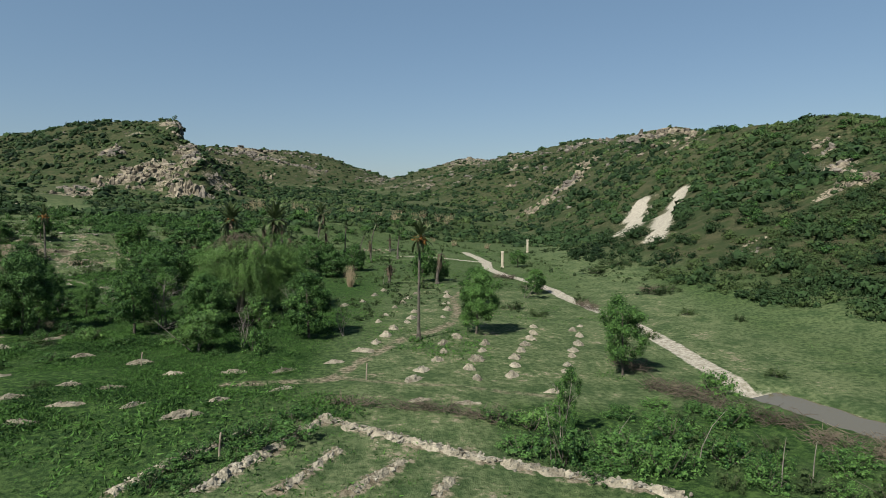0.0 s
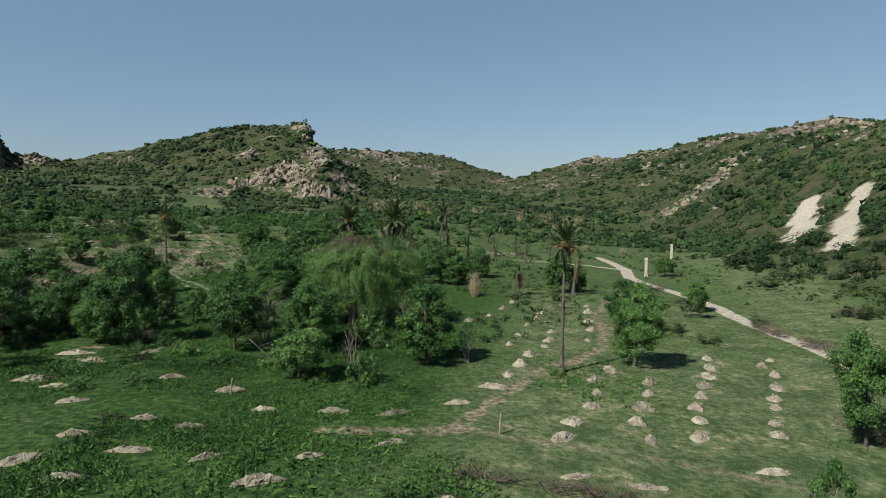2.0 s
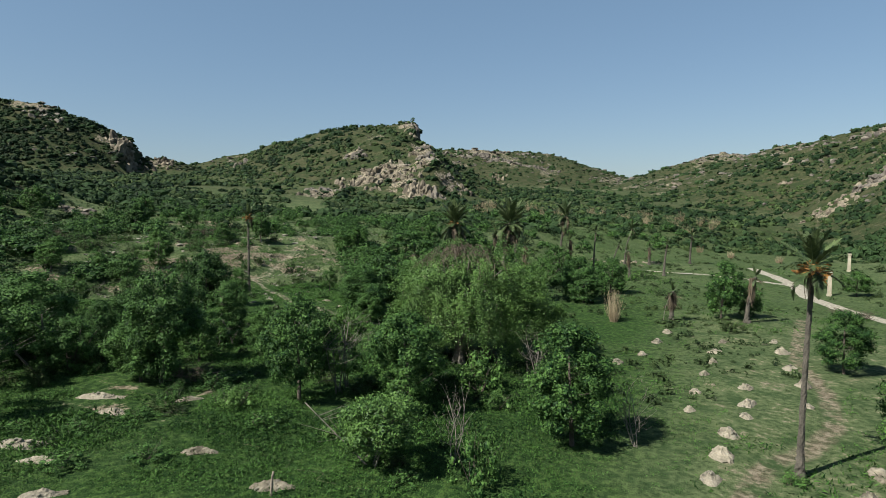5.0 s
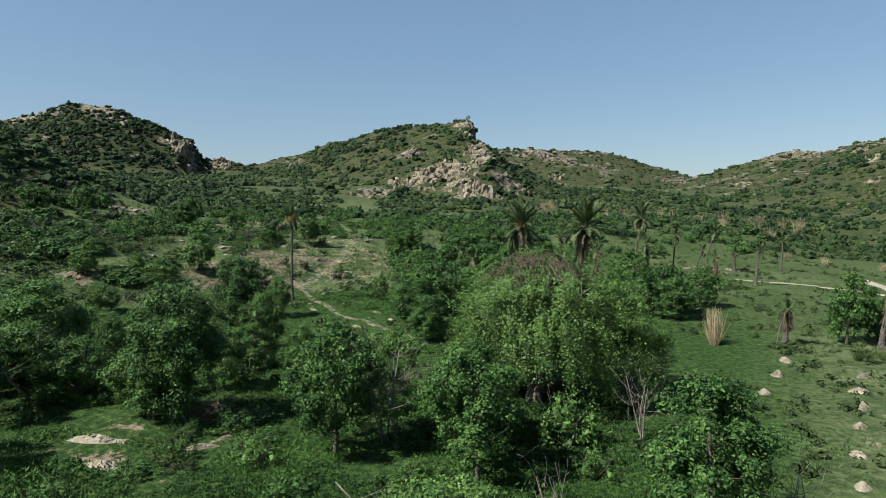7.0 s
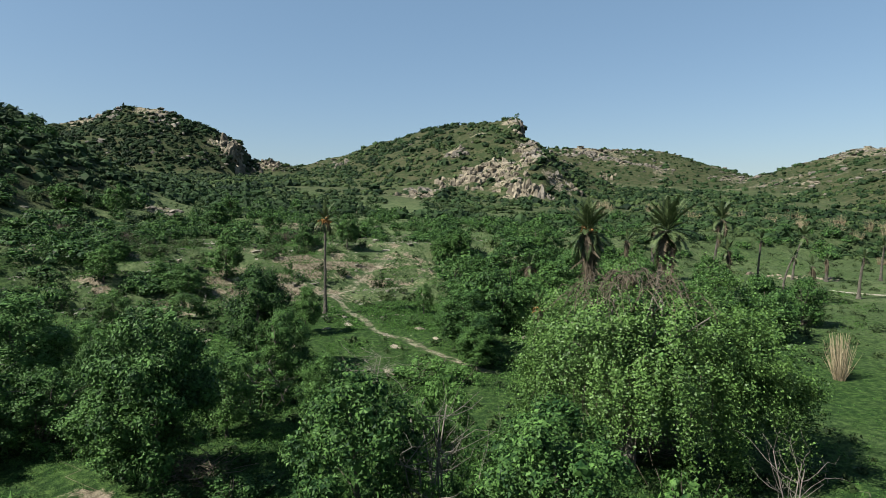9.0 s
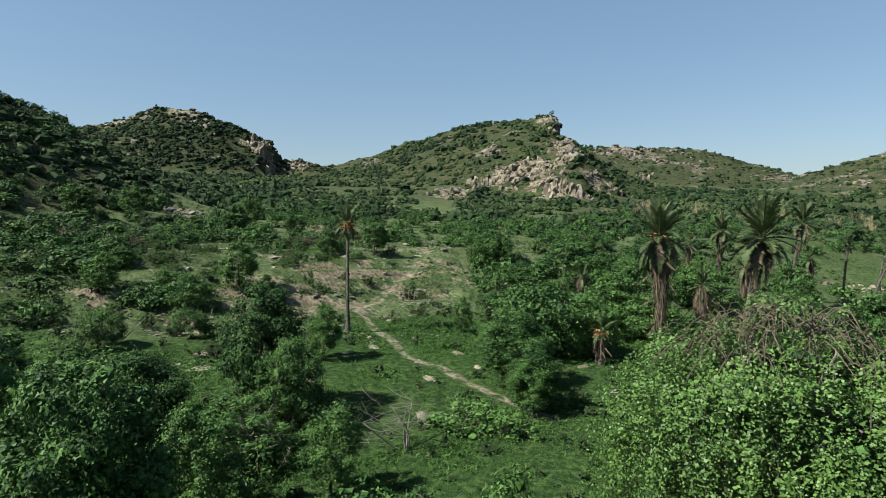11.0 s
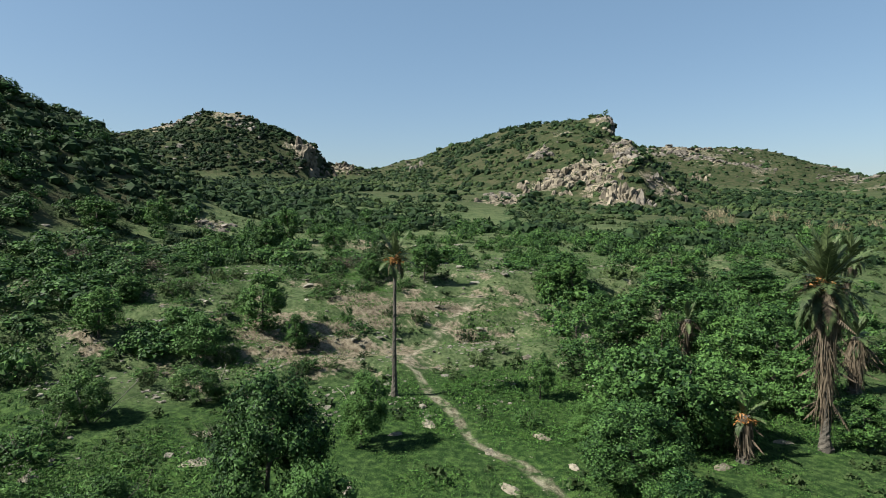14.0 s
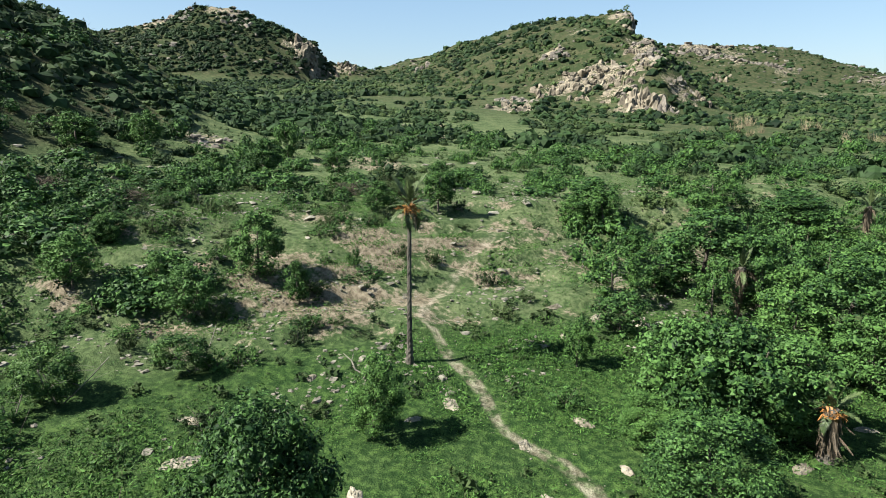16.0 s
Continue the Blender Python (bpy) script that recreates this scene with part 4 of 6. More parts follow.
# ---- palms ----
palm(-2.2, 55.0, 9.3, "tall slender date palm with a thin dark trunk beside a footpath", 24, 9, (0.15, -0.3), 0.125, 0.9, fruit=True, seed=1)
palm(-54.3, 83.9, 8.9, "tall thin palm with a small worn crown beside the hill path", 20, 14, (0.1, 0.0), 0.13, 0.86, fruit=True, seed=2)
palm(-31.6, 92.6, 9.0, "shaggy date palm with a long coat of dead fronds", 40, 14, (-0.3, 0.2), 0.19, 1.4, 0.9, 0.85, seed=3, group="palms by the grove", droop=34)
palm(-26.0, 91.8, 9.2, "leaning date palm with a full green crown", 38, 12, (0.9, 0.3), 0.19, 1.4, 0.35, 0.5, fruit=False, seed=4, group="palms by the grove", droop=10)
palm(-34.7, 88.4, 2.4, "short palm with withered orange fronds", 8, 16, (0, 0), 0.26, 0.65, 0.9, 0.45, seed=5, group="palms by the grove")
palm(-41.9, 103.4, 3.6, "short palm wrapped in dead hanging fronds", 12, 16, (0.2, 0), 0.3, 0.7, 0.9, 0.6, fruit=False, seed=6, group="palms by the grove")
palm(-31.0, 104.8, 3.9, "short dark palm with a dense shaggy coat", 16, 14, (0, 0), 0.3, 0.8, 0.9, 0.85, fruit=False, seed=7, group="palms by the grove")
palm(-29.0, 116.0, 4.6, "palm with hanging dry fronds", 16, 10, (0, 0), 0.2, 0.75, 0.8, 0.5, fruit=False, seed=8, group="palms by the grove")
palm(-25.2, 123.5, 9.0, "tall straight date palm in the meadow", 26, 10, (0.9, 0), 0.17, 1.2, 0.3, 0.4, fruit=False, seed=9, group="palms in the meadow", droop=10)
palm(-23.2, 123.0, 5.4, "date palm with a ragged brown trunk", 16, 10, (-0.3, 0), 0.15, 0.7, 0.5, 0.3, fruit=False, seed=10, group="palms in the meadow")
palm(-20.4, 128.0, 6.4, "slim date palm with a small crown", 14, 10, (0.3, 0), 0.13, 0.65, fruit=False, seed=11, group="palms in the meadow")
palm(-17.5, 128.5, 4.6, "curved date palm with a small crown", 12, 10, (1.1, 0), 0.13, 0.65, fruit=False, seed=12, group="palms in the meadow")
palm(-16.6, 142.0, 6.4, "leaning date palm with drooping fronds", 18, 12, (1.2, 0), 0.14, 0.85, fruit=False, seed=13, group="palms in the meadow")
palm(-33.2, 126.5, 7.2, "date palm with a broad crown", 28, 10, (0.3, 0), 0.22, 1.1, 0.5, 0.5, fruit=False, seed=14, group="palms by the grove", droop=14)
palm(-36.3, 124.5, 5.6, "date palm with withered fronds", 14, 14, (0.2, 0), 0.22, 0.8, 0.5, 0.4, fruit=False, seed=15, group="palms by the grove")
palm(-12.4, 143.6, 3.2, "short stubby palm in the meadow", 12, 8, (0, 0), 0.2, 0.55, 0.6, 0.3, fruit=False, seed=16, group="palms in the meadow")
palm(-7.9, 90.2, 2.9, "short dark palm with a shaggy trunk", 10, 12, (0.1, 0), 0.2, 0.6, 0.6, 0.5, fruit=False, seed=17, group="palms in the burial field")
palm(-0.9, 92.5, 4.6, "dry leaning palm with a ragged crown", 8, 12, (0.7, 0.2), 0.2, 0.65, 0.5, 0.4, fruit=False, seed=18, group="palms in the burial field")
palm(-9.5, 128.5, 5.0, "date palm at the edge of the meadow", 14, 10, (0.4, 0), 0.17, 0.65, fruit=False, seed=19, group="palms in the meadow")
palm(-14.2, 121.0, 4.4, "short palm at the edge of the meadow", 12, 10, (-0.3, 0), 0.17, 0.6, 0.5, 0.3, fruit=False, seed=20, group="palms in the meadow")
palm(-5.4, 150.0, 5.2, "far slim palm in the meadow", 12, 8, (0.3, 0), 0.17, 0.7, fruit=False, seed=21, group="palms in the meadow")

# ---- trees ----


def prototype(name, label, category, meshes):
    """A tree or bush far below the ground's edge of use: it is itself moved to its first place."""
    ob = thing(name, label, category)
    for n, me in meshes:
        part(n, me, ob)
    return ob


class Kind:
    def __init__(self, name, label, category, group, meshes, height, width):
        self.ob, self.h, self.w, self.used = prototype(name, label, category, meshes), height, width, False
        self.ob["group"] = group
        self.label = label

    def put(self, x, y, h, w=None, turn=0.0, label=""):
        m = Matrix.Translation((x, y, ground_z(x, y) - 0.08)) @ Matrix.Rotation(turn, 4, "Z")
        if self.used:
            c = copy_thing(self.ob, m)
        else:
            c, self.used = self.ob, True
            c.matrix_basis = m
        k = (w / self.w) if w else h / self.h
        c.scale = (k, k, h / self.h)
        c["label"] = label or self.label
        return c


class Grown:
    """A kind of tree with a finely leaved form for the ground that the camera passes, and a coarser one for beyond."""
    def __init__(self, seed, h, w, label, leaf=0.132, per=190, **kw):
        self.made, self.args = {}, (seed, h, w, label, leaf, per, kw)

    def put(self, x, y, h, w=None, turn=0.0, label=""):
        far = y > 84 or x < -66
        if far not in self.made:
            seed, h0, w0, name, leaf, per, kw = self.args
            lf, n = (leaf * 1.5, int(per * 0.4)) if far else (leaf, per)
            self.made[far] = Kind("tree", name, "tree", "young trees in the valley", list(zip(("trunk", "crown"), tree_meshes(seed, h0, w0, leaf=lf, per=n, **kw))), h0, w0)
        return self.made[far].put(x, y, h, w, turn, label)


TA = Grown(11, 6, 4.4, "young broad-leaved tree with a dense rounded green crown", clumps=100, per=180, low=0.2)
TB = Grown(12, 6, 4.6, "young broad-leaved tree with an open green crown", clumps=82, per=180, low=0.28)
TC = Grown(13, 7, 5.2, "leafy tree with a tall uneven crown", clumps=130, per=180, low=0.1, mats=(BARK, LEAF_DARK))
TD = Grown(14, 4, 4.6, "spreading small tree with drooping light green leaves", clumps=60, per=190, low=0.35, mats=(PALE_BARK, LEAF_LIGHT), stems=3, flat=0.5)
TE = Grown(15, 5, 4.2, "thin-stemmed tree with sparse light foliage", clumps=46, per=130, low=0.35, mats=(PALE_BARK, LEAF), stems=2)
TF = Grown(16, 5, 6.0, "broad bushy dark green tree", clumps=96, per=190, low=0.1, mats=(BARK, LEAF_DARK), stems=3, flat=0.8)
BARE = [Kind("bare_tree", "leafless grey tree with fine twigs", "tree", "leafless trees", [("trunk", bare_mesh(21, 4, 2.6, PALE_BARK))], 4, 2.6),
        Kind("bare_tree", "leafless spreading tree with pale branches", "tree", "leafless trees", [("trunk", bare_mesh(22, 4, 4, PALE_BARK, 4, 120))], 4, 4)]


def bush_kind(seed, h, w, label, mat, **kw):
    return Kind("bush", label, "bush", "bushes in the valley", [("stem", stem_mesh(seed, h, w)), ("leaves", bush_mesh(seed, h, w, mat=mat, **kw))], h, w)


BA = bush_kind(31, 1.8, 2.4, "dense dark green bush", LEAF_DARK, leaf=0.13, per=48)
BB = bush_kind(32, 1.6, 2.4, "leafy bright green bush", LEAF, leaf=0.13, per=48)
BC = bush_kind(33, 1.4, 2.2, "light green leafy shrub", LEAF_LIGHT, clumps=18, per=56, leaf=0.105)
BD = bush_kind(34, 1.5, 2.6, "olive green scrub bush", SCRUB, clumps=22, per=46, leaf=0.115)

# trees with their places, heights and widths
TA.put(3.2, 58.6, 6.4, 4.4, 0.3, "young tree with a dense rounded crown beside the footpath")
TA.put(3.9, 75.9, 4.6, 3.9, 1.9)
TB.put(13.7, 46.2, 6.2, 3.9, 0.9, "young tree with a bright green crown near the sandy road")
TA.put(-11.9, 54.2, 5.9, 4.6, 2.6)
TC.put(-37.6, 54.2, 7.6, 5.0, 0.4)
TB.put(-27.9, 55.0, 6.3, 4.6, 4.2)
TE.put(-26.5, 57.0, 5.2, 3.2, 1.0)
TD.put(-19.8, 48.6, 3.4, 4.2, 0.6, "spreading light green young tree with several stems")
TB.put(-20.9, 55.2, 5.6, 4.6, 2.2)
TA.put(-23.0, 59.0, 4.9, 4.6, 0.2)
TC.put(-46.4, 68.3, 7.3, 4.7, 2.0)
TA.put(-50.8, 77.3, 4.0, 2.8, 1.2, "small tree with a rounded crown and short trunk")
TB.put(-50.2, 63.8, 3.4, 4.2, 0.7)
TB.put(-54.0, 61.8, 3.4, 3.5, 2.7)
TE.put(-46.4, 53.2, 5.4, 5.0, 3.6)
TC.put(-51.3, 56.0, 6.4, 6.0, 5.1)
TD.put(-64.2, 69.8, 2.7, 3.4, 4.4)
TE.put(-63.9, 67.6, 2.0, 2.0, 1.4)
TD.put(-62.6, 75.9, 2.3, 3.2, 5.5)
TA.put(-68.6, 84.6, 4.6, 3.8, 2.8)
TA.put(-65.2, 85.2, 3.0, 1.9, 4.0)
TF.put(-68.2, 79.0, 3.1, 3.8, 1.6)
TA.put(-68.0, 104.0, 4.7, 3.5, 0.1)
TA.put(-71.6, 99.6, 2.9, 2.7, 2.2)
TA.put(-92.0, 102.5, 4.5, 4.5, 1.4)
TB.put(-86.4, 109.0, 3.4, 3.7, 3.0)
TB.put(-75.5, 75.3, 3.7, 3.7, 5.0)
TA.put(-73.0, 79.5, 2.4, 1.7, 2.0)
TB.put(-81.0, 80.5, 1.8, 2.6, 0.9)
TF.put(-38.9, 87.6, 5.0, 6.6, 0.4)
TF.put(-40.4, 88.6, 4.6, 6.0, 2.5)
TF.put(-36.8, 90.2, 4.4, 5.6, 3.9)
TA.put(-35.0, 77.3, 3.6, 3.3, 0.8)
TA.put(-41.3, 84.0, 2.6, 2.0, 3.0)
TC.put(-45.0, 107.2, 6.9, 7.8, 1.0)
TF.put(-40.6, 106.5, 5.2, 6.4, 2.0)
TB.put(-55.9, 113.4, 4.3, 4.3, 3.1)
TB.put(-58.3, 112.0, 2.7, 3.0, 1.1)
TA.put(-51.8, 110.4, 2.8, 3.2, 0.6)
TB.put(-57.6, 114.8, 4.2, 6.0, 4.1)
TC.put(-42.3, 128.0, 5.0, 7.4, 5.2)
TC.put(-35.4, 100.4, 6.6, 5.8, 0.5)
TA.put(-38.2, 102.4, 4.6, 4.6, 2.5)
TB.put(-46.9, 89.6, 3.0, 2.0, 0.4)
TB.put(-40.6, 84.0, 2.5, 2.9, 1.4)
TB.put(-34.3, 76.2, 3.0, 2.8, 2.4)
TF.put(-33.4, 97.6, 3.8, 5.0, 1.1)
TA.put(-29.8, 93.9, 3.0, 3.0, 2.9)
TA.put(-3.2, 93.4, 6.0, 4.0, 0.6)
TF.put(-0.4, 96.6, 3.6, 3.0, 3.4)
TA.put(13.1, 86.7, 3.6, 3.2, 1.8)
TB.put(14.6, 119.5, 3.4, 4.0, 0.3)
TE.put(11.1, 83.0, 3.2, 2.8, 5.0)
TF.put(-18.0, 99.0, 5.0, 5.4, 2.4)
TF.put(-15.5, 106.0, 4.4, 4.6, 4.6)
TB.put(-112.6, 100.0, 4.9, 4.5, 0.6, "small bright green tree on the grassy terrace")
TB.put(-110.2, 90.8, 4.6, 5.6, 2.0, "small bright green tree on the grassy terrace")
TB.put(-99.7, 112.4, 5.2, 3.9, 3.2)
TA.put(-98.2, 100.8, 2.4, 3.0, 4.1)
TA.put(-80.2, 79.9, 2.3, 2.2, 5.3)
TE.put(6.3, 32.0, 4.0, 1.8, 0.2, "dark slim sapling in the scrub")
TC.put(-37.4, 80.6, 4.8, 4.8, 3.7)
TF.put(-47.6, 62.0, 4.2, 5.4, 1.7)
TF.put(-57.5, 57.0, 4.4, 6.0, 2.9)
TF.put(-62.0, 60.5, 4.0, 6.2, 4.7)
TG = Grown(17, 5, 4.6, "leafy green tree in the grove", clumps=56, per=150, leaf=0.132, low=0.15)
TH = Grown(18, 4.4, 5.0, "dark bushy tree in the grove", clumps=56, per=150, leaf=0.132, low=0.08, mats=(BARK, LEAF_DARK), stems=3)
class Wood:
    """Bushy trees beyond the grove, too many and too far off to count: joined into one mesh."""
    def __init__(self):
        self.rows = []

    def put(self, x, y, h, w, turn=0.0):
        self.rows.append((x, y, h, w))


TI, TJ, FAR_BUSH = Wood(), Wood(), Wood()
gr = np.random.default_rng(9)
for i in range(170):
    if i < 66:
        x, y = gr.uniform(-62, -14), gr.uniform(94, 132)
    elif i < 120:
        x, y = gr.uniform(-125, -60), gr.uniform(95, 165)
    else:
        x, y = gr.uniform(-70, 0), gr.uniform(140, 200)
    q = -0.85 * x + 0.5 * y
    if along(x, y, ROAD) < 5 or along(x, y, ROAD_BRANCH) < 4 or along(x, y, HILL_PATH) < 3.5 or float(hills(x, y) - valley(x, y)) > 2 or (x > -24 and 104 < y < 170 and gr.uniform(0, 1) < 0.8) or (88 < q < 118 and x < -50):
        continue
    ((TI, TJ, TI) if y > 128 or x < -80 else (TG, TH, TG))[i % 3].put(x, y, gr.uniform(2.6, 5.0), gr.uniform(3.0, 5.4), gr.uniform(0, 6))
for i in range(110):
    x, y = gr.uniform(-120, -62), gr.uniform(92, 150)
    if -0.85 * x + 0.5 * y < 116 or along(x, y, HILL_PATH) < 4:
        continue
    (TI, TJ, TI)[i % 3].put(x, y, gr.uniform(1.5, 3.4), gr.uniform(1.6, 3.4), gr.uniform(0, 6))
for i in range(30):
    x, y = gr.uniform(-60, -37), gr.uniform(45, 68)
    if -0.85 * x + 0.5 * y > 84 or -0.85 * x + 0.5 * y < 54:
        continue
    (TB, TF, TE, TF, TA)[i % 5].put(x, y, gr.uniform(2.4, 4.6), gr.uniform(2.6, 4.6), gr.uniform(0, 6))
for i in range(190):
    x, y = gr.uniform(-135, -70), gr.uniform(40, 92)
    if -0.85 * x + 0.5 * y < 98 or (y > 82 and x > -100):
        continue
    (TJ, TJ, TI)[i % 3].put(x, y, gr.uniform(2.4, 4.4), gr.uniform(3.8, 6.6), gr.uniform(0, 6))
for x, y, h in ((-166, 70, 5.0), (-172, 90, 4.4), (-168, 97, 5.4), (-178, 102, 4.2), (-184, 110, 3.6), (-160, 96, 5.2), (-156, 84, 4.6), (-150, 92, 4.8), (-163, 112, 4.4), (-190, 118, 3.2), (-202, 131, 3.4), (-146, 104, 4.4), (-140, 96, 4.6), (-152, 110, 4.0)):
    TJ.put(x, y, h, h * 1.5, x)
for i in range(130):
    x, y = gr.uniform(50, 112), gr.uniform(60, 215)
    if float(hills(x, y) - valley(x, y)) < 2.5 or min(along(x, y, SLIP_ONE), along(x, y, SLIP_TWO)) < 7:
        continue
    (TJ, TJ, TI)[i % 3].put(x, y, gr.uniform(1.6, 3.2), gr.uniform(2.6, 5.0), gr.uniform(0, 6))
TE.put(-141.5, 327.6, 3.0, 2.6, 0.4, "small wind-bent tree on the cliff's edge")
for i in range(90):
    x, y = gr.uniform(-102, -66), gr.uniform(66, 108)
    q = -0.85 * x + 0.5 * y
    if q < 100 or (q < 116 and y > 84) or along(x, y, HILL_PATH) < 4:
        continue
    (TJ, TI, TJ)[i % 3].put(x, y, gr.uniform(1.8, 3.4), gr.uniform(2.6, 4.8))
for i in range(110):
    x, y = gr.uniform(-78, -8), gr.uniform(106, 152)
    if along(x, y, ROAD) < 5 or along(x, y, ROAD_BRANCH) < 6 or along(x, y, HILL_PATH) < 4 or (x > -30 and y > 118 and gr.uniform(0, 1) < 0.6):
        continue
    (TI, TJ, TI)[i % 3].put(x, y, gr.uniform(1.8, 3.8), gr.uniform(2.6, 4.8))
BARE[1].put(-26.0, 57.4, 5.0, 4.2, 0.7)
BARE[0].put(-15.4, 62.8, 3.9, 2.2, 1.7)
BARE[0].put(-9.0, 55.5, 3.6, 1.9, 2.7)
BARE[1].put(-37.0, 68.5, 2.6, 4.4, 0.2)
BARE[0].put(-16.5, 50.0, 3.6, 2.0, 0.9)
BARE[1].put(72.0, 118.0, 3.4, 3.4, 0.9)

# ---- the tree under its cloak of creepers ----


def creeper_tree(x, y):
    r = np.random.default_rng(77)
    ob = thing("creeper_covered_tree", "large old tree smothered in hanging light green creepers", "tree", m=Matrix.Translation((x, y, ground_z(x, y) - 0.1)) @ Matrix.Diagonal((1.05, 1.05, 0.92, 1)))
    V, Fc = [], []
    for k in range(5):
        tube(V, Fc, [(r.normal() * 0.25, r.normal() * 0.25, -0.3), (-0.2 + r.normal() * 0.15, r.normal() * 0.15, 1.2), (r.normal() * 0.4, r.normal() * 0.4, 3.0), (r.normal() * 1.2, r.normal() * 1.2, 6.0)], [0.3, 0.2, 0.2, 0.1], 7)
    for k in range(22):
        a, e = r.uniform(0, 6.28), r.uniform(1.2, 3.5)
        limb(r, V, Fc, (r.normal() * 0.3, r.normal() * 0.3, r.uniform(2.5, 6)), (math.cos(a) * e, math.sin(a) * e, r.uniform(5, 8.6)), 0.11, 0.03, 0.12, 5, 6)
    part("trunk", raw_mesh("trunk", V, Fc, [PALE_BARK], soft=True), ob, "pale fluted trunk")
    # crown of several domes with curtains below them
    domes = [(0, 0, 7.2, 3.2), (-2.6, 0.4, 6.0, 2.5), (2.7, 0.6, 5.9, 2.6), (0.6, -1.9, 6.0, 2.6), (-0.8, 2.2, 6.2, 2.6), (4.1, 1.0, 4.3, 1.9), (-4.0, -0.2, 4.4, 1.7), (1.6, 1.6, 7.0, 2.4), (-1.6, -1.2, 7.0, 2.2)]
    P, deep = [], []
    for dx, dy, dz, rad in domes:
        n = int(150 * rad)
        d = r.normal(size=(n, 3)); d[:, 2] = np.abs(d[:, 2]) * 0.9 - 0.35
        d /= np.linalg.norm(d, axis=1)[:, None]
        lump = 1 + 2.6 * fbm(d[:, 0] * 2.2 + dx, d[:, 1] * 2.2 + d[:, 2] * 1.7 + dy, 3)
        c = np.array([dx, dy, dz]) + d * (rad * r.uniform(0.78, 1.04, n) * lump)[:, None] * [1, 1, 0.75]
        thin = fbm(c[:, 0] * 0.8 + 8, c[:, 1] * 0.8 + c[:, 2] * 1.1, 3) > 0.055
        P.append(clump_points(r, c[thin], 0.32, 16))
        # dark lumps set inside the domes, standing in for the crown's deep shade
        deep += [heart(r, np.array([dx, dy, dz]) + (q - [dx, dy, dz]) * r.uniform(0.35, 0.66) + [0.6, 0.35, -0.4], r.uniform(0.1, 0.19)) for q in c[thin]]
        for k in range(int(22 * rad)):
            w = r.uniform(0, 6.28)
            q = rad * r.uniform(0.7, 1.1)
            ln = r.uniform(0.8, 4.8)
            z0 = dz + r.uniform(-0.3, 0.9)
            t = np.linspace(0, 1, int(26 * ln))[:, None] ** 0.8
            P.append(np.array([dx + math.cos(w) * q, dy + math.sin(w) * q, z0]) + t * np.array([math.cos(w) * 0.35, math.sin(w) * 0.35, -min(ln, z0 - 1.0)]) + r.normal(size=(len(t), 3)) * 0.15)
    # stray shoots that stick out of the crown
    for k in range(120):
        w, e, z0 = r.uniform(0, 6.28), r.uniform(1.0, 4.4), r.uniform(5.0, 8.9)
        out, up, fall = r.uniform(1.0, 2.4), r.uniform(0.2, 0.9), r.uniform(0.6, 2.6)
        t = np.linspace(0, 1, 46)[:, None]
        a = np.array([math.cos(w) * e, math.sin(w) * e, z0 - 0.22 * e])
        arch = a + t * np.array([math.cos(w) * out, math.sin(w) * out, 4 * up]) - t * t * np.array([0, 0, 4 * up + fall])
        P.append(arch + r.normal(size=(46, 3)) * 0.11)
    for k in range(60):
        w, e, z0 = r.uniform(0, 6.28), r.uniform(2.0, 4.6), r.uniform(5.0, 8.6)
        t = np.linspace(0, 1, 18)[:, None]
        a = np.array([math.cos(w) * e, math.sin(w) * e, z0 - 0.25 * e])
        P.append(a + t * np.array([math.cos(w) * r.uniform(0.4, 1.3), math.sin(w) * r.uniform(0.4, 1.3), r.uniform(-0.3, 1.1)]) + r.normal(size=(18, 3)) * 0.06)
    P = np.concatenate(P) + [0.6, 0.35, -0.1]
    part("crown", loose_mesh("crown", leaves(r, (Q := np.repeat(P, 3, 0) + r.normal(size=(3 * len(P), 3)) * 0.09), 0.102, 0.4, 0.8, (Q - [0.6, 0.35, 4.5]) / 4 + [0, 0, 0.3], 0.75, True), CREEPER), ob, "sprawling light green creeper leaves")
    part("inner_leaves", loose_mesh("inner_leaves", np.concatenate(deep), LEAF_DARK), ob, "dark green lumps standing in for shade inside the creepers")
    # grey dry vines over the top and hanging loops
    V, Fc = [], []
    for k in range(150):
        a, e = r.uniform(0, 6.28), r.uniform(0.2, 2.6)
        p0 = Vector((math.cos(a) * e, math.sin(a) * e, 9.3 - 0.22 * e * e))
        w = r.uniform(0, 6.28)
        p2 = p0 + Vector((math.cos(w) * 1.3, math.sin(w) * 1.3, r.uniform(-1.6, -0.4)))
        p1 = (p0 + p2) / 2 + Vector((0, 0, r.uniform(0.3, 0.9)))
        tube(V, Fc, [p0, (p0 + p1) / 2 + Vector((0, 0, 0.2)), p1, (p1 + p2) / 2, p2], [0.02, 0.02, 0.017, 0.013, 0.01], 3)
    for k in range(120):
        a, e = r.uniform(0, 6.28), r.uniform(1.2, 4.2)
        p0 = Vector((math.cos(a) * e, math.sin(a) * e, r.uniform(3.0, 6.5)))
        tube(V, Fc, [p0, p0 + Vector((r.normal() * 0.2, r.normal() * 0.2, -1.0)), p0 + Vector((r.normal() * 0.4, r.normal() * 0.4, -2.0))], [0.018, 0.015, 0.01], 3)
    part("dry_vines", raw_mesh("dry_vines", V, Fc, [DRY_TWIG]), ob, "tangle of dry grey vines")
    return ob


creeper_tree(-22.0, 66.8)

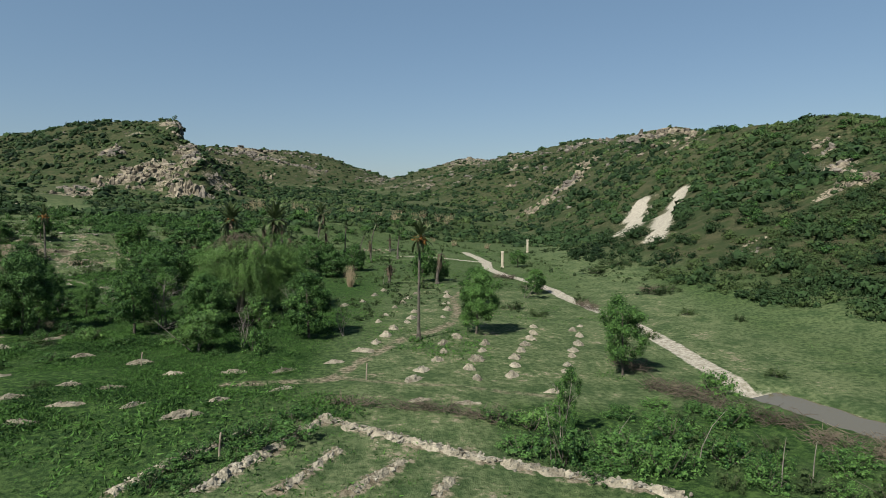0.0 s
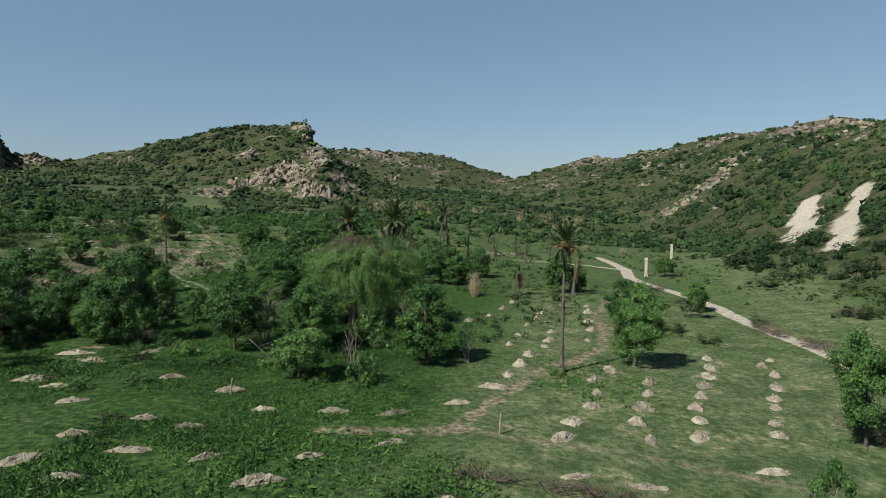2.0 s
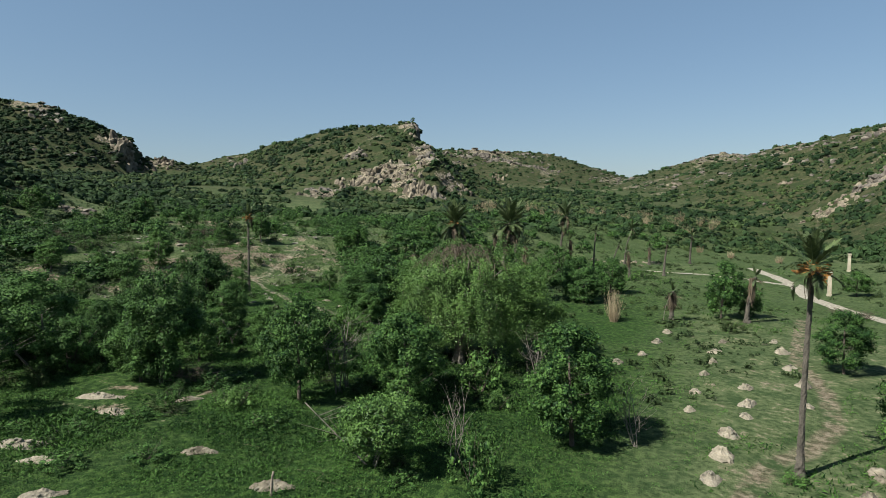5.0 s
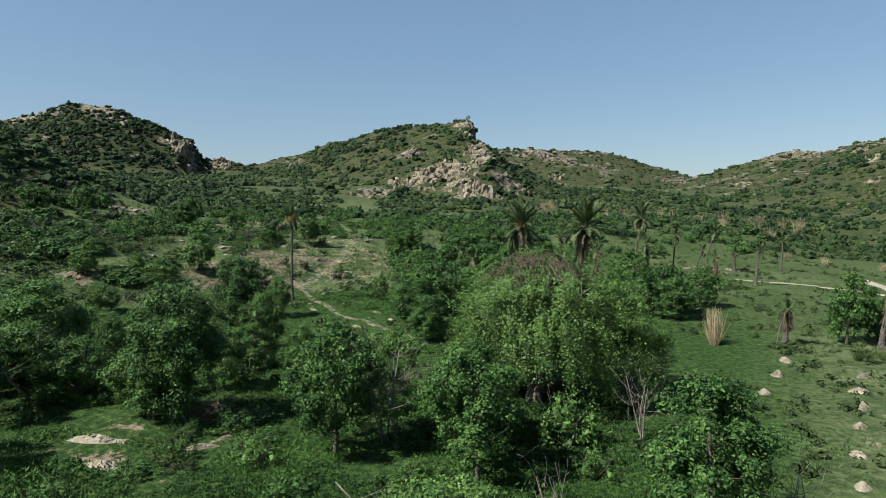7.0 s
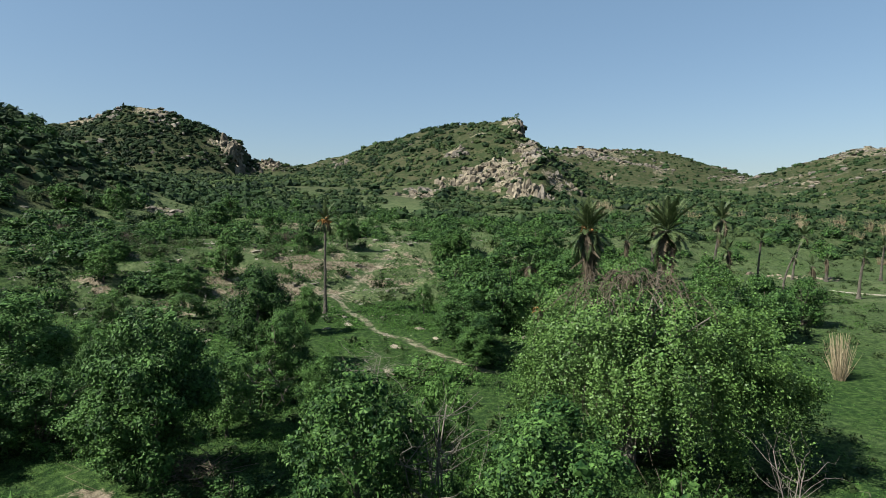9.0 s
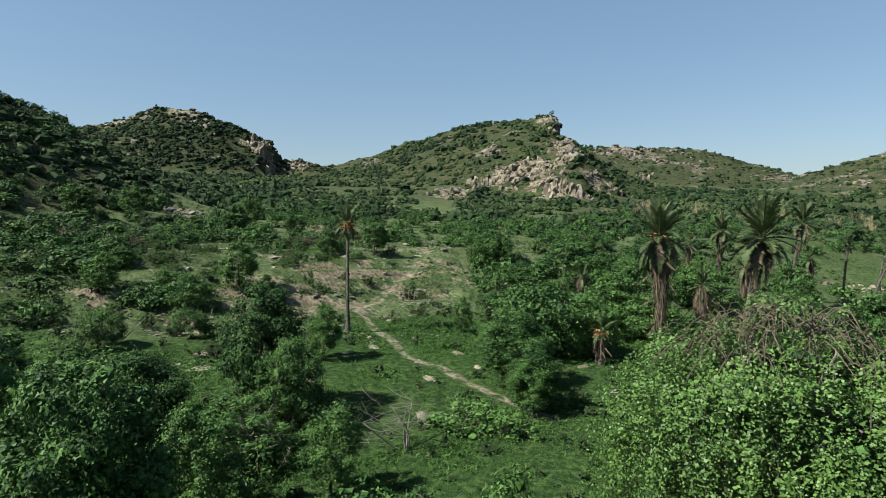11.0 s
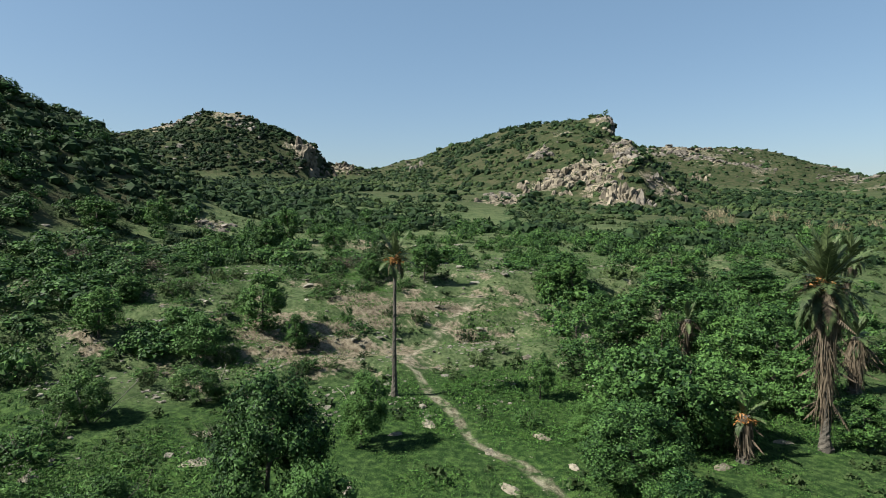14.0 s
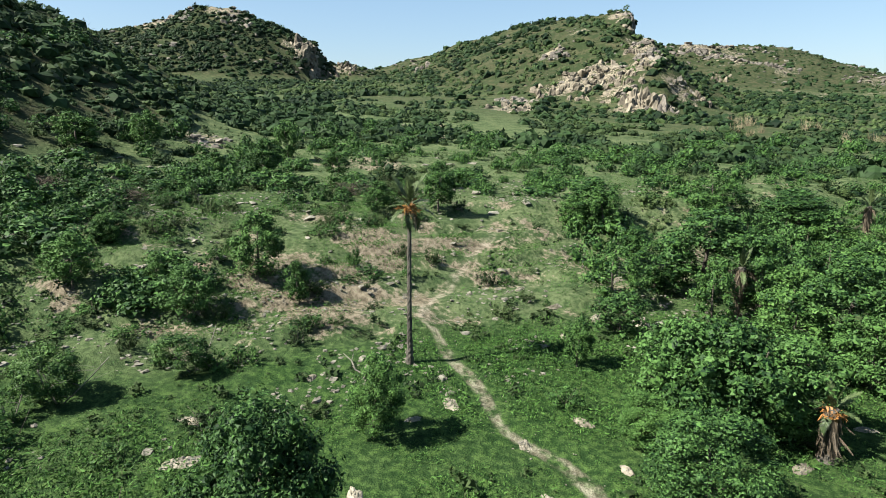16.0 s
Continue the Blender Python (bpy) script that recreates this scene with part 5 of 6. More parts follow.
# ---- bushes ----
for kind, rows in (
    (BA, ((-33.0, 63.5, 1.6, 3.0), (-42.5, 58.0, 2.2, 3.6), (-41.0, 62.5, 2.0, 3.4), (-54.0, 66.5, 1.6, 3.2), (-62.5, 66.0, 2.0, 3.4), (-45.5, 85.5, 1.2, 1.8), (6.0, 29.4, 2.2, 3.0), (9.0, 30.5, 1.9, 2.8), (12.2, 33.0, 1.8, 3.0), (-7.8, 31.0, 1.1, 2.6), (-12.2, 26.8, 1.0, 1.8), (-11.8, 28.2, 1.1, 1.9), (-11.1, 29.9, 1.1, 2.0), (-10.2, 30.8, 1.2, 1.9), (-9.4, 32.0, 1.1, 1.9), (-8.5, 34.0, 1.0, 1.8), (-7.4, 34.2, 0.9, 1.6), (-10.9, 25.4, 0.9, 1.5), (-9.9, 28.2, 0.8, 1.4), (-12.5, 25.4, 1.0, 1.7))),
    (BB, ((-18.6, 60.9, 2.8, 3.0), (-41.8, 68.6, 2.0, 3.0), (-36.5, 72.6, 1.7, 3.8), (-34.0, 73.0, 1.6, 3.0), (-30.0, 60.5, 1.8, 2.8), (-15.0, 48.6, 2.4, 2.2), (11.0, 29.0, 2.0, 3.0), (14.5, 30.5, 1.7, 3.0), (18.9, 41.6, 2.2, 2.8), (-2.6, 54.0, 0.7, 1.1), (17.0, 36.0, 1.6, 2.6), (-9.2, 29.5, 1.0, 2.4))),
    (BC, ((-18.6, 60.6, 2.2, 3.2), (-16.8, 58.0, 1.3, 2.0), (-30.5, 52.5, 1.4, 2.2), (-22.4, 51.4, 1.4, 2.4), (5.0, 34.0, 1.3, 3.2), (3.0, 34.5, 1.1, 2.4), (-58.0, 69.5, 1.0, 1.8))),
    (BD, ((8.6, 73.0, 1.2, 3.0), (10.6, 70.0, 1.0, 3.0), (-57.0, 73.0, 1.3, 2.0), (-54.5, 77.0, 0.9, 1.6), (17.5, 78.6, 1.6, 2.2), (20.5, 60.0, 1.0, 2.0), (28.0, 70.0, 1.1, 2.0), (32.0, 66.0, 1.0, 1.6), (26.0, 104.0, 1.8, 5.0), (30.0, 108.0, 1.9, 6.0), (34.0, 95.0, 1.6, 5.0), (38.0, 92.0, 1.8, 5.0), (42.0, 88.0, 1.8, 4.6), (28.5, 83.0, 1.6, 4.2), (31.0, 84.0, 1.4, 3.6), (25.5, 46.5, 0.9, 1.8))),
):
    for i, (x, y, h, w) in enumerate(rows):
        kind.put(x, y, h, w, i * 1.7 + x)

# low thicket in front of the camera's first fields and under the trees
tr = np.random.default_rng(5)
for i in range(70):
    x, y = tr.uniform(4, 24), tr.uniform(24, 40)
    if along(x, y, ROAD) < 2.5 or along(x, y, RIVER) < 3.6 or y < 36 - 0.7 * (x - 2) - 6 or (x < 12 and y > 37):
        continue
    (BA, BB, BD, BB)[i % 4].put(x, y, tr.uniform(0.6, 1.5), tr.uniform(1.4, 2.6), tr.uniform(0, 6))
for i in range(190):
    x, y = tr.uniform(-62, -16), tr.uniform(47, 78)
    if along(x, y, HILL_PATH) < 2 or fbm(x / 9, y / 9, 2) < -0.02 or (x > -24 and y > 70):
        continue
    (BA, BB, BA, BD)[i % 4].put(x, y, tr.uniform(0.5, 1.4), tr.uniform(1.1, 2.2), tr.uniform(0, 6))
for i in range(80):
    x, y = tr.uniform(-52, -20), tr.uniform(39, 57)
    if fbm(x / 7 + 2, y / 7, 2) < -0.03:
        continue
    (BA, BD, BA, BB)[i % 4].put(x, y, tr.uniform(0.4, 1.0), tr.uniform(1.0, 2.0), tr.uniform(0, 6))
for i in range(170):
    q = tr.uniform(88, 124)
    s = tr.uniform(40, 105)
    x, y = -0.85 * q + 0.5 * s * 0.6 - 8, 0.5 * q + 0.85 * s * 0.6
    if along(x, y, HILL_PATH) < 2:
        continue
    (BA, BD, BD, BB)[i % 4].put(x, y, tr.uniform(0.5, 1.5), tr.uniform(1.0, 2.2), tr.uniform(0, 6))

for i in range(210):
    x, y = tr.uniform(-34, 46), tr.uniform(74, 186)
    if along(x, y, ROAD) < 3 or along(x, y, ROAD_BRANCH) < 3 or along(x, y, FOOTPATH) < 2 or fbm(x / 12, y / 12, 2) < 0.0:
        continue
    (FAR_BUSH if y > 88 else (BD, BA, BB, BD)[i % 4]).put(x, y, tr.uniform(0.5, 1.7), tr.uniform(1.0, 3.2), tr.uniform(0, 6))

# ---- dry brush ----


def brush_mesh(seed, length, width, height, sticks):
    r = np.random.default_rng(seed)
    V, Fc = [], []
    for k in range(sticks):
        p = Vector((r.uniform(-length / 2, length / 2), r.normal() * width * 0.35, r.uniform(0, height * 0.6)))
        w = r.uniform(0, 6.28)
        e = p + Vector((math.cos(w) * 0.9, math.sin(w) * 0.6, r.uniform(-0.1, 0.6))) * r.uniform(0.5, 1.3)
        m = (p + e) / 2 + Vector(r.normal(size=3)) * 0.14
        tube(V, Fc, [p, m, e], [0.022, 0.017, 0.008], 3)
    return raw_mesh("dry_brush", V, Fc, [DRY_TWIG])


def brush(x, y, turn, length, width, height, seed, label="heap of cut dry thorn branches"):
    ob = new("brush_heap", brush_mesh(seed, length, width, height, int(42 * length * max(0.6, width))))
    ob.matrix_basis = Matrix.Translation((x, y, ground_z(x, y))) @ Matrix.Rotation(turn, 4, "Z")
    return tagged(ob, label, "brushwood", "heaps of dry brush")


for i, (x, y, t, ln, w, h) in enumerate(((-5.2, 36.6, -0.1, 3, 0.7, 0.5), (-1.2, 36.0, -0.2, 3.8, 0.8, 0.55), (2.2, 35.0, -0.3, 3.4, 0.9, 0.5), (20.0, 68.5, -1.2, 5, 1.2, 1.0), (18.0, 76.0, -1.2, 4, 1.2, 1.0),
                                         (16.2, 41.5, -0.9, 5, 1.6, 1.0), (19.2, 37.0, -0.8, 5, 1.6, 1.0), (22.5, 32.0, -0.8, 5, 2.0, 1.0), (14.6, 47.8, -0.9, 3, 1.2, 0.8), (13.4, 92.0, -1.0, 4, 1.2, 0.8), (10.5, 103.0, -0.8, 4, 1.0, 0.8),
                                         (-36.6, 55.8, 0.4, 2.4, 1.4, 1.2), (29, 85, 0.2, 4, 1.2, 0.9), (-90, 86, 0.4, 3.4, 2, 1.6), (-97, 82, 0.4, 3.4, 2, 1.8), (-78.5, 104, 0.2, 4, 2, 1.6), (-47.5, 56.5, 0.2, 2.6, 1.6, 1.4), (-21.5, 68.6, 0.3, 3.0, 1.4, 1.0))):
    brush(x, y, t, ln, w, h, 300 + i)

# ---- reeds ----


def reeds(x, y, h, w, seed, n=260):
    r = np.random.default_rng(seed)
    Q = []
    for k in range(n):
        a, d = r.uniform(0, 6.28), w * 0.5 * r.uniform(0, 1) ** 0.5
        p = np.array([math.cos(a) * d * 0.6, math.sin(a) * d * 0.6, -0.1])
        e = p + np.array([math.cos(a) * d * 0.7 + r.normal() * 0.07 * h, math.sin(a) * d * 0.7 + r.normal() * 0.07 * h, h * r.uniform(0.3, 1.05)])
        s = np.array([math.sin(a * 3), math.cos(a * 3), 0]) * 0.013
        Q.append([p - s, p + s, e + s * 0.5, e - s * 0.5])
    ob = new("reed_clump", loose_mesh("reed_clump", Q, REED))
    ob.matrix_basis = Matrix.Translation((x, y, ground_z(x, y)))
    return tagged(ob, "tall clump of dry straw-coloured reeds", "reeds", "reed clumps")


reeds(-13.2, 87.4, 3.2, 1.1, 1, 260)
for i, (x, y) in enumerate(((44, 50), (46, 53), (3, 170), (-3, 176), (12, 168))):
    reeds(x, y, 1.6 if i < 7 else 2.6, 1.6, 10 + i, 200)
rr = np.random.default_rng(12)
for i in range(34):
    reeds(rr.uniform(-75, 10), rr.uniform(196, 236), rr.uniform(2.0, 3.6), rr.uniform(1.6, 3.2), 40 + i, 110)

# ---- posts ----


def pillar(x, y, h, seed):
    ob = thing("boundary_pillar", "cream weathered plaster pillar in the meadow", "pillar", "pillars by the road", Matrix.Translation((x, y, ground_z(x, y) - 0.05)))
    r = np.random.default_rng(seed)
    for name, z0, z1, s in (("base", 0, 0.35, 0.30), ("shaft", 0.35, h - 0.35, 0.22), ("cap", h - 0.35, h, 0.27)):
        bm = bmesh.new()
        bmesh.ops.create_cube(bm, size=1)
        bmesh.ops.subdivide_edges(bm, edges=bm.edges[:], cuts=3, use_grid_fill=True)
        bmesh.ops.bevel(bm, geom=[e for e in bm.edges if e.calc_face_angle(0) > 1], offset=0.04, segments=2, affect="EDGES")
        for v in bm.verts:
            q = noise.noise_vector(v.co * 3 + Vector((seed, z0, 0))) * 0.04
            v.co = Vector((v.co.x * 2 * s + q.x * s, v.co.y * 2 * s + q.y * s, z0 + (v.co.z + 0.5) * (z1 - z0)))
        me = bpy.data.meshes.new(name); bm.to_mesh(me); bm.free()
        me.materials.append(PLASTER)
        part(name, me, ob)


pillar(11.6, 120.2, 3.3, 1)
pillar(21.0, 153.0, 3.3, 2)


def stake(x, y, h, lean, seed):
    V, Fc = [], []
    tube(V, Fc, [(0, 0, -0.3), (lean * 0.3, 0.02, h * 0.4), (lean * 0.7, 0, h * 0.8), (lean, 0.01, h)], [0.06, 0.055, 0.05, 0.045], 8)
    ob = new("wooden_stake", raw_mesh("wooden_stake", V, Fc, [WOOD], soft=True))
    ob.location = (x, y, ground_z(x, y))
    return tagged(ob, "weathered grey wooden stake in the grass", "post", "stakes")


stake(-5.3, 41.9, 1.15, 0.05, 1)
stake(-22.3, 44.8, 1.0, 0.15, 2)
stake(-10.6, 28.4, 1.3, 0.12, 3)


def fallen_branch(x, y, turn, seed):
    r = np.random.default_rng(seed)
    V, Fc = [], []
    tube(V, Fc, [(-1.2, 0, 0.5), (-0.5, 0.15, 0.25), (0.4, -0.1, 0.1), (1.3, 0.1, 0.05)], [0.02, 0.04, 0.05, 0.04], 5)
    tube(V, Fc, [(-0.5, 0.15, 0.25), (-0.9, 0.5, 0.5)], [0.03, 0.012], 4)
    ob = new("fallen_branch", raw_mesh("fallen_branch", V, Fc, [PALE_BARK], soft=True))
    ob.matrix_basis = Matrix.Translation((x, y, ground_z(x, y))) @ Matrix.Rotation(turn, 4, "Z")
    return tagged(ob, "pale dry branch lying in the grass", "branch")


fallen_branch(-56.2, 81.4, -0.3, 1)


def pole_sapling(x, y, h, lean, seed):
    """A thin bare sapling that bends over."""
    V, Fc = [], []
    tube(V, Fc, [(0, 0, -0.2), (lean * 0.1, 0, h * 0.35), (lean * 0.45, 0.05, h * 0.7), (lean, 0.1, h)], [0.04, 0.032, 0.022, 0.01], 5)
    ob = new("bare_sapling", raw_mesh("bare_sapling", V, Fc, [PALE_BARK], soft=True))
    ob.location = (x, y, ground_z(x, y))
    return tagged(ob, "thin bent leafless sapling", "sapling", "thin saplings")


for i, (x, y, h, ln) in enumerate(((12.6, 29.6, 3.0, 1.4), (15.6, 27.6, 2.4, 0.2), (8.6, 30.4, 2.2, 0.9), (5.4, 30.0, 2.6, -0.3), (17.6, 28.5, 2.0, 0.2), (-8.6, 88.5, 2.4, 0.4))):
    pole_sapling(x, y, h, ln, i)

# ---- mounds ----
seed = 0
for ax, ay, bx, by, n, s in ((-2.0, 42.4, 1.1, 56.7, 6, 0.8), (2.1, 43.3, 3.9, 54.2, 5, 0.85), (5.1, 44.7, 9.4, 62.7, 8, 0.75), (9.4, 45.9, 14.6, 64.4, 8, 0.75), (-5.9, 53.1, -3.0, 67.9, 6, 0.75), (-6.7, 62.3, -3.6, 82, 6, 0.7), (0.3, 66, 0.5, 84, 5, 0.7), (-11, 70, -8, 84, 4, 0.7)):
    for k in range(n):
        q = k / (n - 1)
        mound(ax + (bx - ax) * q + tr.normal() * 0.25, ay + (by - ay) * q + tr.normal() * 0.3, 1.25 + tr.normal() * 0.25, s * tr.uniform(0.75, 1.2), seed)
        seed += 1
for x, y, s in ((-30.6, 41.3, 0.9), (-26.4, 36.9, 0.9), (-26.3, 33.7, 1.1), (-22.5, 35.7, 0.9), (-23, 32.5, 1), (-24.6, 39.8, 0.9), (-18.5, 35.9, 0.8), (-21.6, 39.3, 0.8), (-14.7, 33.9, 1.1), (-18.9, 42.4, 0.7), (-14.9, 43.2, 1.0), (-10.5, 39.5, 0.8), (-11.5, 43.6, 1.0), (-13.8, 37, 0.7),
                (-27.8, 46.9, 0.8), (-36.2, 44.2, 1.3), (-33.5, 43.5, 0.9), (-36, 49.3, 1.1), (-39, 51, 1.2), (-33.9, 52.7, 0.8), (-22.6, 45.4, 1.0), (-6.7, 49.8, 0.9), (-8.3, 46.3, 0.8), (7.6, 41.1, 0.9), (1.4, 37.6, 0.8), (-1.5, 37.8, 0.8)):
    mound(x, y, 0.45 + tr.normal() * 0.25, s * 0.8, seed, 1.5, 0.85)
    seed += 1
for x, y, s in ((-42.5, 78.4, 0.9), (-38.4, 75.2, 0.8), (-39, 72.7, 0.9), (-52.3, 97.6, 0.9), (-50.8, 105.4, 1.1), (-49.3, 97.6, 1.2), (-55.6, 98, 1.0), (-31.7, 82.7, 0.7), (-55.8, 71.1, 1.1), (-58.2, 73, 1.0), (-44.2, 84.5, 0.9), (-45.4, 81.2, 0.9), (-36.4, 82.9, 0.8), (-49.9, 81.8, 0.9),
                (-60, 65.3, 0.9), (-50.4, 79.6, 0.6), (-57.3, 79.4, 0.7), (-46.5, 98.5, 1.3), (-49.4, 93, 0.8), (-48.6, 74, 0.9), (-41.1, 82.1, 0.6), (-35.4, 87, 0.8), (-33.6, 92.4, 0.7)):
    ob = mound(x, y, tr.uniform(0, 3), s * 0.72, seed, 1.15, 0.6)
    tagged(ob, "rubble of pale stones in the grass", "stones", "stone heaps on the slope")
    ob.name = "stone_heap"
    seed += 1


# ---- rubble field walls ----


def rubble_wall(pts, step, width, seed, size=1.0, label="low wall of pale field stones"):
    r = np.random.default_rng(seed)
    ob = thing("rubble_wall", label, "wall", "low field walls")
    V, Fc, first = [], [], 0
    for (ax, ay), (bx, by) in zip(pts, pts[1:]):
        ln = math.hypot(bx - ax, by - ay)
        dx, dy = (bx - ax) / ln, (by - ay) / ln
        m = max(3, int(ln / 0.16))
        for i in range(m + 1):
            for j in range(9):
                o = (j / 4 - 1) * 0.5 * size
                x, y = ax + dx * ln * i / m - dy * o, ay + dy * ln * i / m + dx * o
                q = noise.fractal(Vector((x * 1.7, y * 1.7, seed)), 0.7, 2.0, 4)
                e = noise.noise(Vector((x * 5.5, y * 5.5, seed + 4)))
                V.append((x + 0.1 * e, y - 0.1 * q, ground_z(x, y) + max(0.0, 1 - abs(j / 4 - 1) ** 1.3) * size * (0.10 + 0.26 * q + 0.14 * e) - 0.04))
        for i in range(m):
            for j in range(8):
                k = first + i * 9 + j
                Fc.append((k, k + 1, k + 10, k + 9))
        first = len(V)
    part("earth_bank", raw_mesh("earth_bank", V, Fc, [EARTH]), ob, "crumbling ridge of pale earth")
    for (ax, ay), (bx, by) in zip(pts, pts[1:]):
        n = max(2, int(math.hypot(bx - ax, by - ay) / step))
        for k in range(n):
            for row in range(2):
                q = (k + r.uniform(0, 1)) / n
                x, y = ax + (bx - ax) * q + r.normal() * width, ay + (by - ay) * q + r.normal() * width
                s = part("stone", STONES[r.integers(0, 5)], ob)
                z = r.uniform(0.09, 0.27) * size
                s.location = (x, y, ground_z(x, y) + z * 0.12 + row * 0.05)
                s.rotation_euler = (r.normal() * 0.3, r.normal() * 0.3, r.uniform(0, 6.28))
                s.scale = (z, z, z * 0.8)


rubble_wall([(-6.6, 33.9), (-2.5, 31.6), (1.3, 29.7), (5.7, 28.0), (10.7, 26.5)], 0.10, 0.26, 1)
rubble_wall([(-6.6, 33.9), (-9.0, 28.5), (-10.2, 24.8)], 0.13, 0.2, 2)
rubble_wall([(-10.3, 31.8), (-12.7, 27.8), (-13.8, 24.6)], 0.2, 0.2, 3, 0.75)
rubble_wall([(-5.2, 29.8), (-6.9, 24.9)], 0.2, 0.2, 4, 0.6)
rubble_wall([(-1.9, 28.6), (-3.9, 25.1)], 0.2, 0.22, 5, 0.6)
rubble_wall([(0.4, 26.9), (-0.3, 25.0)], 0.2, 0.2, 6, 0.6)

# ---- outcrops ----
for i, (x, y, sx, sy, sz, n, mat) in enumerate((
    (-125, 214, 8, 5, 3.4, 22, PALE_ROCK), (-121, 262, 9, 6, 4, 26, PALE_ROCK), (-107, 267, 7, 5, 4, 20, ROCK), (-119, 284, 6, 6, 3.4, 16, ROCK), (-101, 240, 4, 3, 12, 14, PALE_ROCK), (76, 328, 8, 6, 4, 18, PALE_ROCK), (66, 301, 8, 5, 4, 18, PALE_ROCK), (93, 312, 10, 6, 5, 20, ROCK), (87, 243, 7, 5, 3, 16, PALE_ROCK), (91, 234, 6, 5, 3.4, 14, PALE_ROCK), (86, 146, 4, 3, 2, 12, PALE_ROCK), (70, 103, 3, 2.4, 1.6, 12, PALE_ROCK), (49, 97, 2, 1.6, 1.2, 8, PALE_ROCK), (75, 119, 3, 2.4, 1.5, 10, ROCK),
    (44, 400, 7, 5, 4, 14, PALE_ROCK), (56, 392, 7, 5, 4, 14, ROCK), (75, 315, 7, 5, 4, 14, PALE_ROCK), (56, 284, 9, 6, 5, 22, PALE_ROCK), (47, 294, 7, 4, 4, 16, PALE_ROCK), (-187, 605, 12, 8, 6, 14, PALE_ROCK), (-151, 546, 8, 6, 5, 12, PALE_ROCK), (-146, 598, 10, 8, 5, 12, ROCK), (-170, 599, 10, 8, 6, 14, PALE_ROCK), (-127, 619, 10, 8, 5, 12, ROCK), (-352, 338, 8, 8, 16, 22, PALE_ROCK), (-338, 350, 8, 6, 9, 16, PALE_ROCK), (-92, 260, 4, 4, 5, 12, ROCK), (-98, 238, 7, 5, 13, 22, PALE_ROCK), (-93, 236, 4, 4, 9, 14, ROCK), (-106, 243, 6, 4, 5, 20, PALE_ROCK),
    (-128, 246, 9, 5, 5, 34, PALE_ROCK), (-137, 233, 8, 4, 3.4, 24, ROCK), (-130, 262, 9, 5, 4, 30, PALE_ROCK), (-117, 256, 8, 5, 3.4, 26, PALE_ROCK), (-112, 276, 6, 6, 3, 20, ROCK),
    (-135, 322, 3, 5, 7, 18, ROCK), (-130, 310, 5, 5, 3.4, 14, PALE_ROCK), (-148, 280, 6, 4, 3, 18, ROCK),
    (-352, 332, 9, 8, 8, 30, PALE_ROCK), (-341, 356, 8, 5, 5, 20, PALE_ROCK), (-320, 320, 5, 8, 4, 14, PALE_ROCK), (-386, 306, 12, 8, 6, 20, ROCK), (-420, 286, 12, 8, 5, 16, ROCK), (-117, 111, 5, 3, 1.6, 18, ROCK),
    (-172, 518, 9, 7, 8, 18, PALE_ROCK), (-245, 566, 18, 10, 6, 26, ROCK), (-212, 588, 16, 10, 5, 24, ROCK), (-176, 600, 16, 10, 5, 24, ROCK), (-150, 640, 12, 10, 4, 16, ROCK),
    (40.6, 275, 8, 4, 5, 24, PALE_ROCK), (57, 289, 8, 6, 4, 20, ROCK), (88, 395, 10, 8, 4, 16, ROCK), (124, 396, 16, 6, 5, 26, ROCK), (147, 398, 14, 6, 5, 26, PALE_ROCK), (108, 428, 10, 6, 4, 16, ROCK), (87, 218, 7, 4, 3, 16, PALE_ROCK),
    (83, 136, 5, 3, 1.8, 16, ROCK), (72, 106, 4, 3, 1.8, 16, PALE_ROCK), (77, 121, 4, 3, 1.6, 12, ROCK), (46, 92, 2.2, 2.2, 1.4, 10, ROCK), (-11, 500, 8, 6, 4, 14, PALE_ROCK), (35, 319, 5, 3, 2, 10, PALE_ROCK), (28, 616, 10, 6, 4, 14, ROCK), (-113, 157, 6, 3, 3, 16, PALE_ROCK), (-102, 150, 4, 3, 2.4, 12, PALE_ROCK), (-54, 62, 2, 2, 1.0, 8, PALE_ROCK))):
    crag(x, y, sx, sy, sz, i + 1, mat, n)

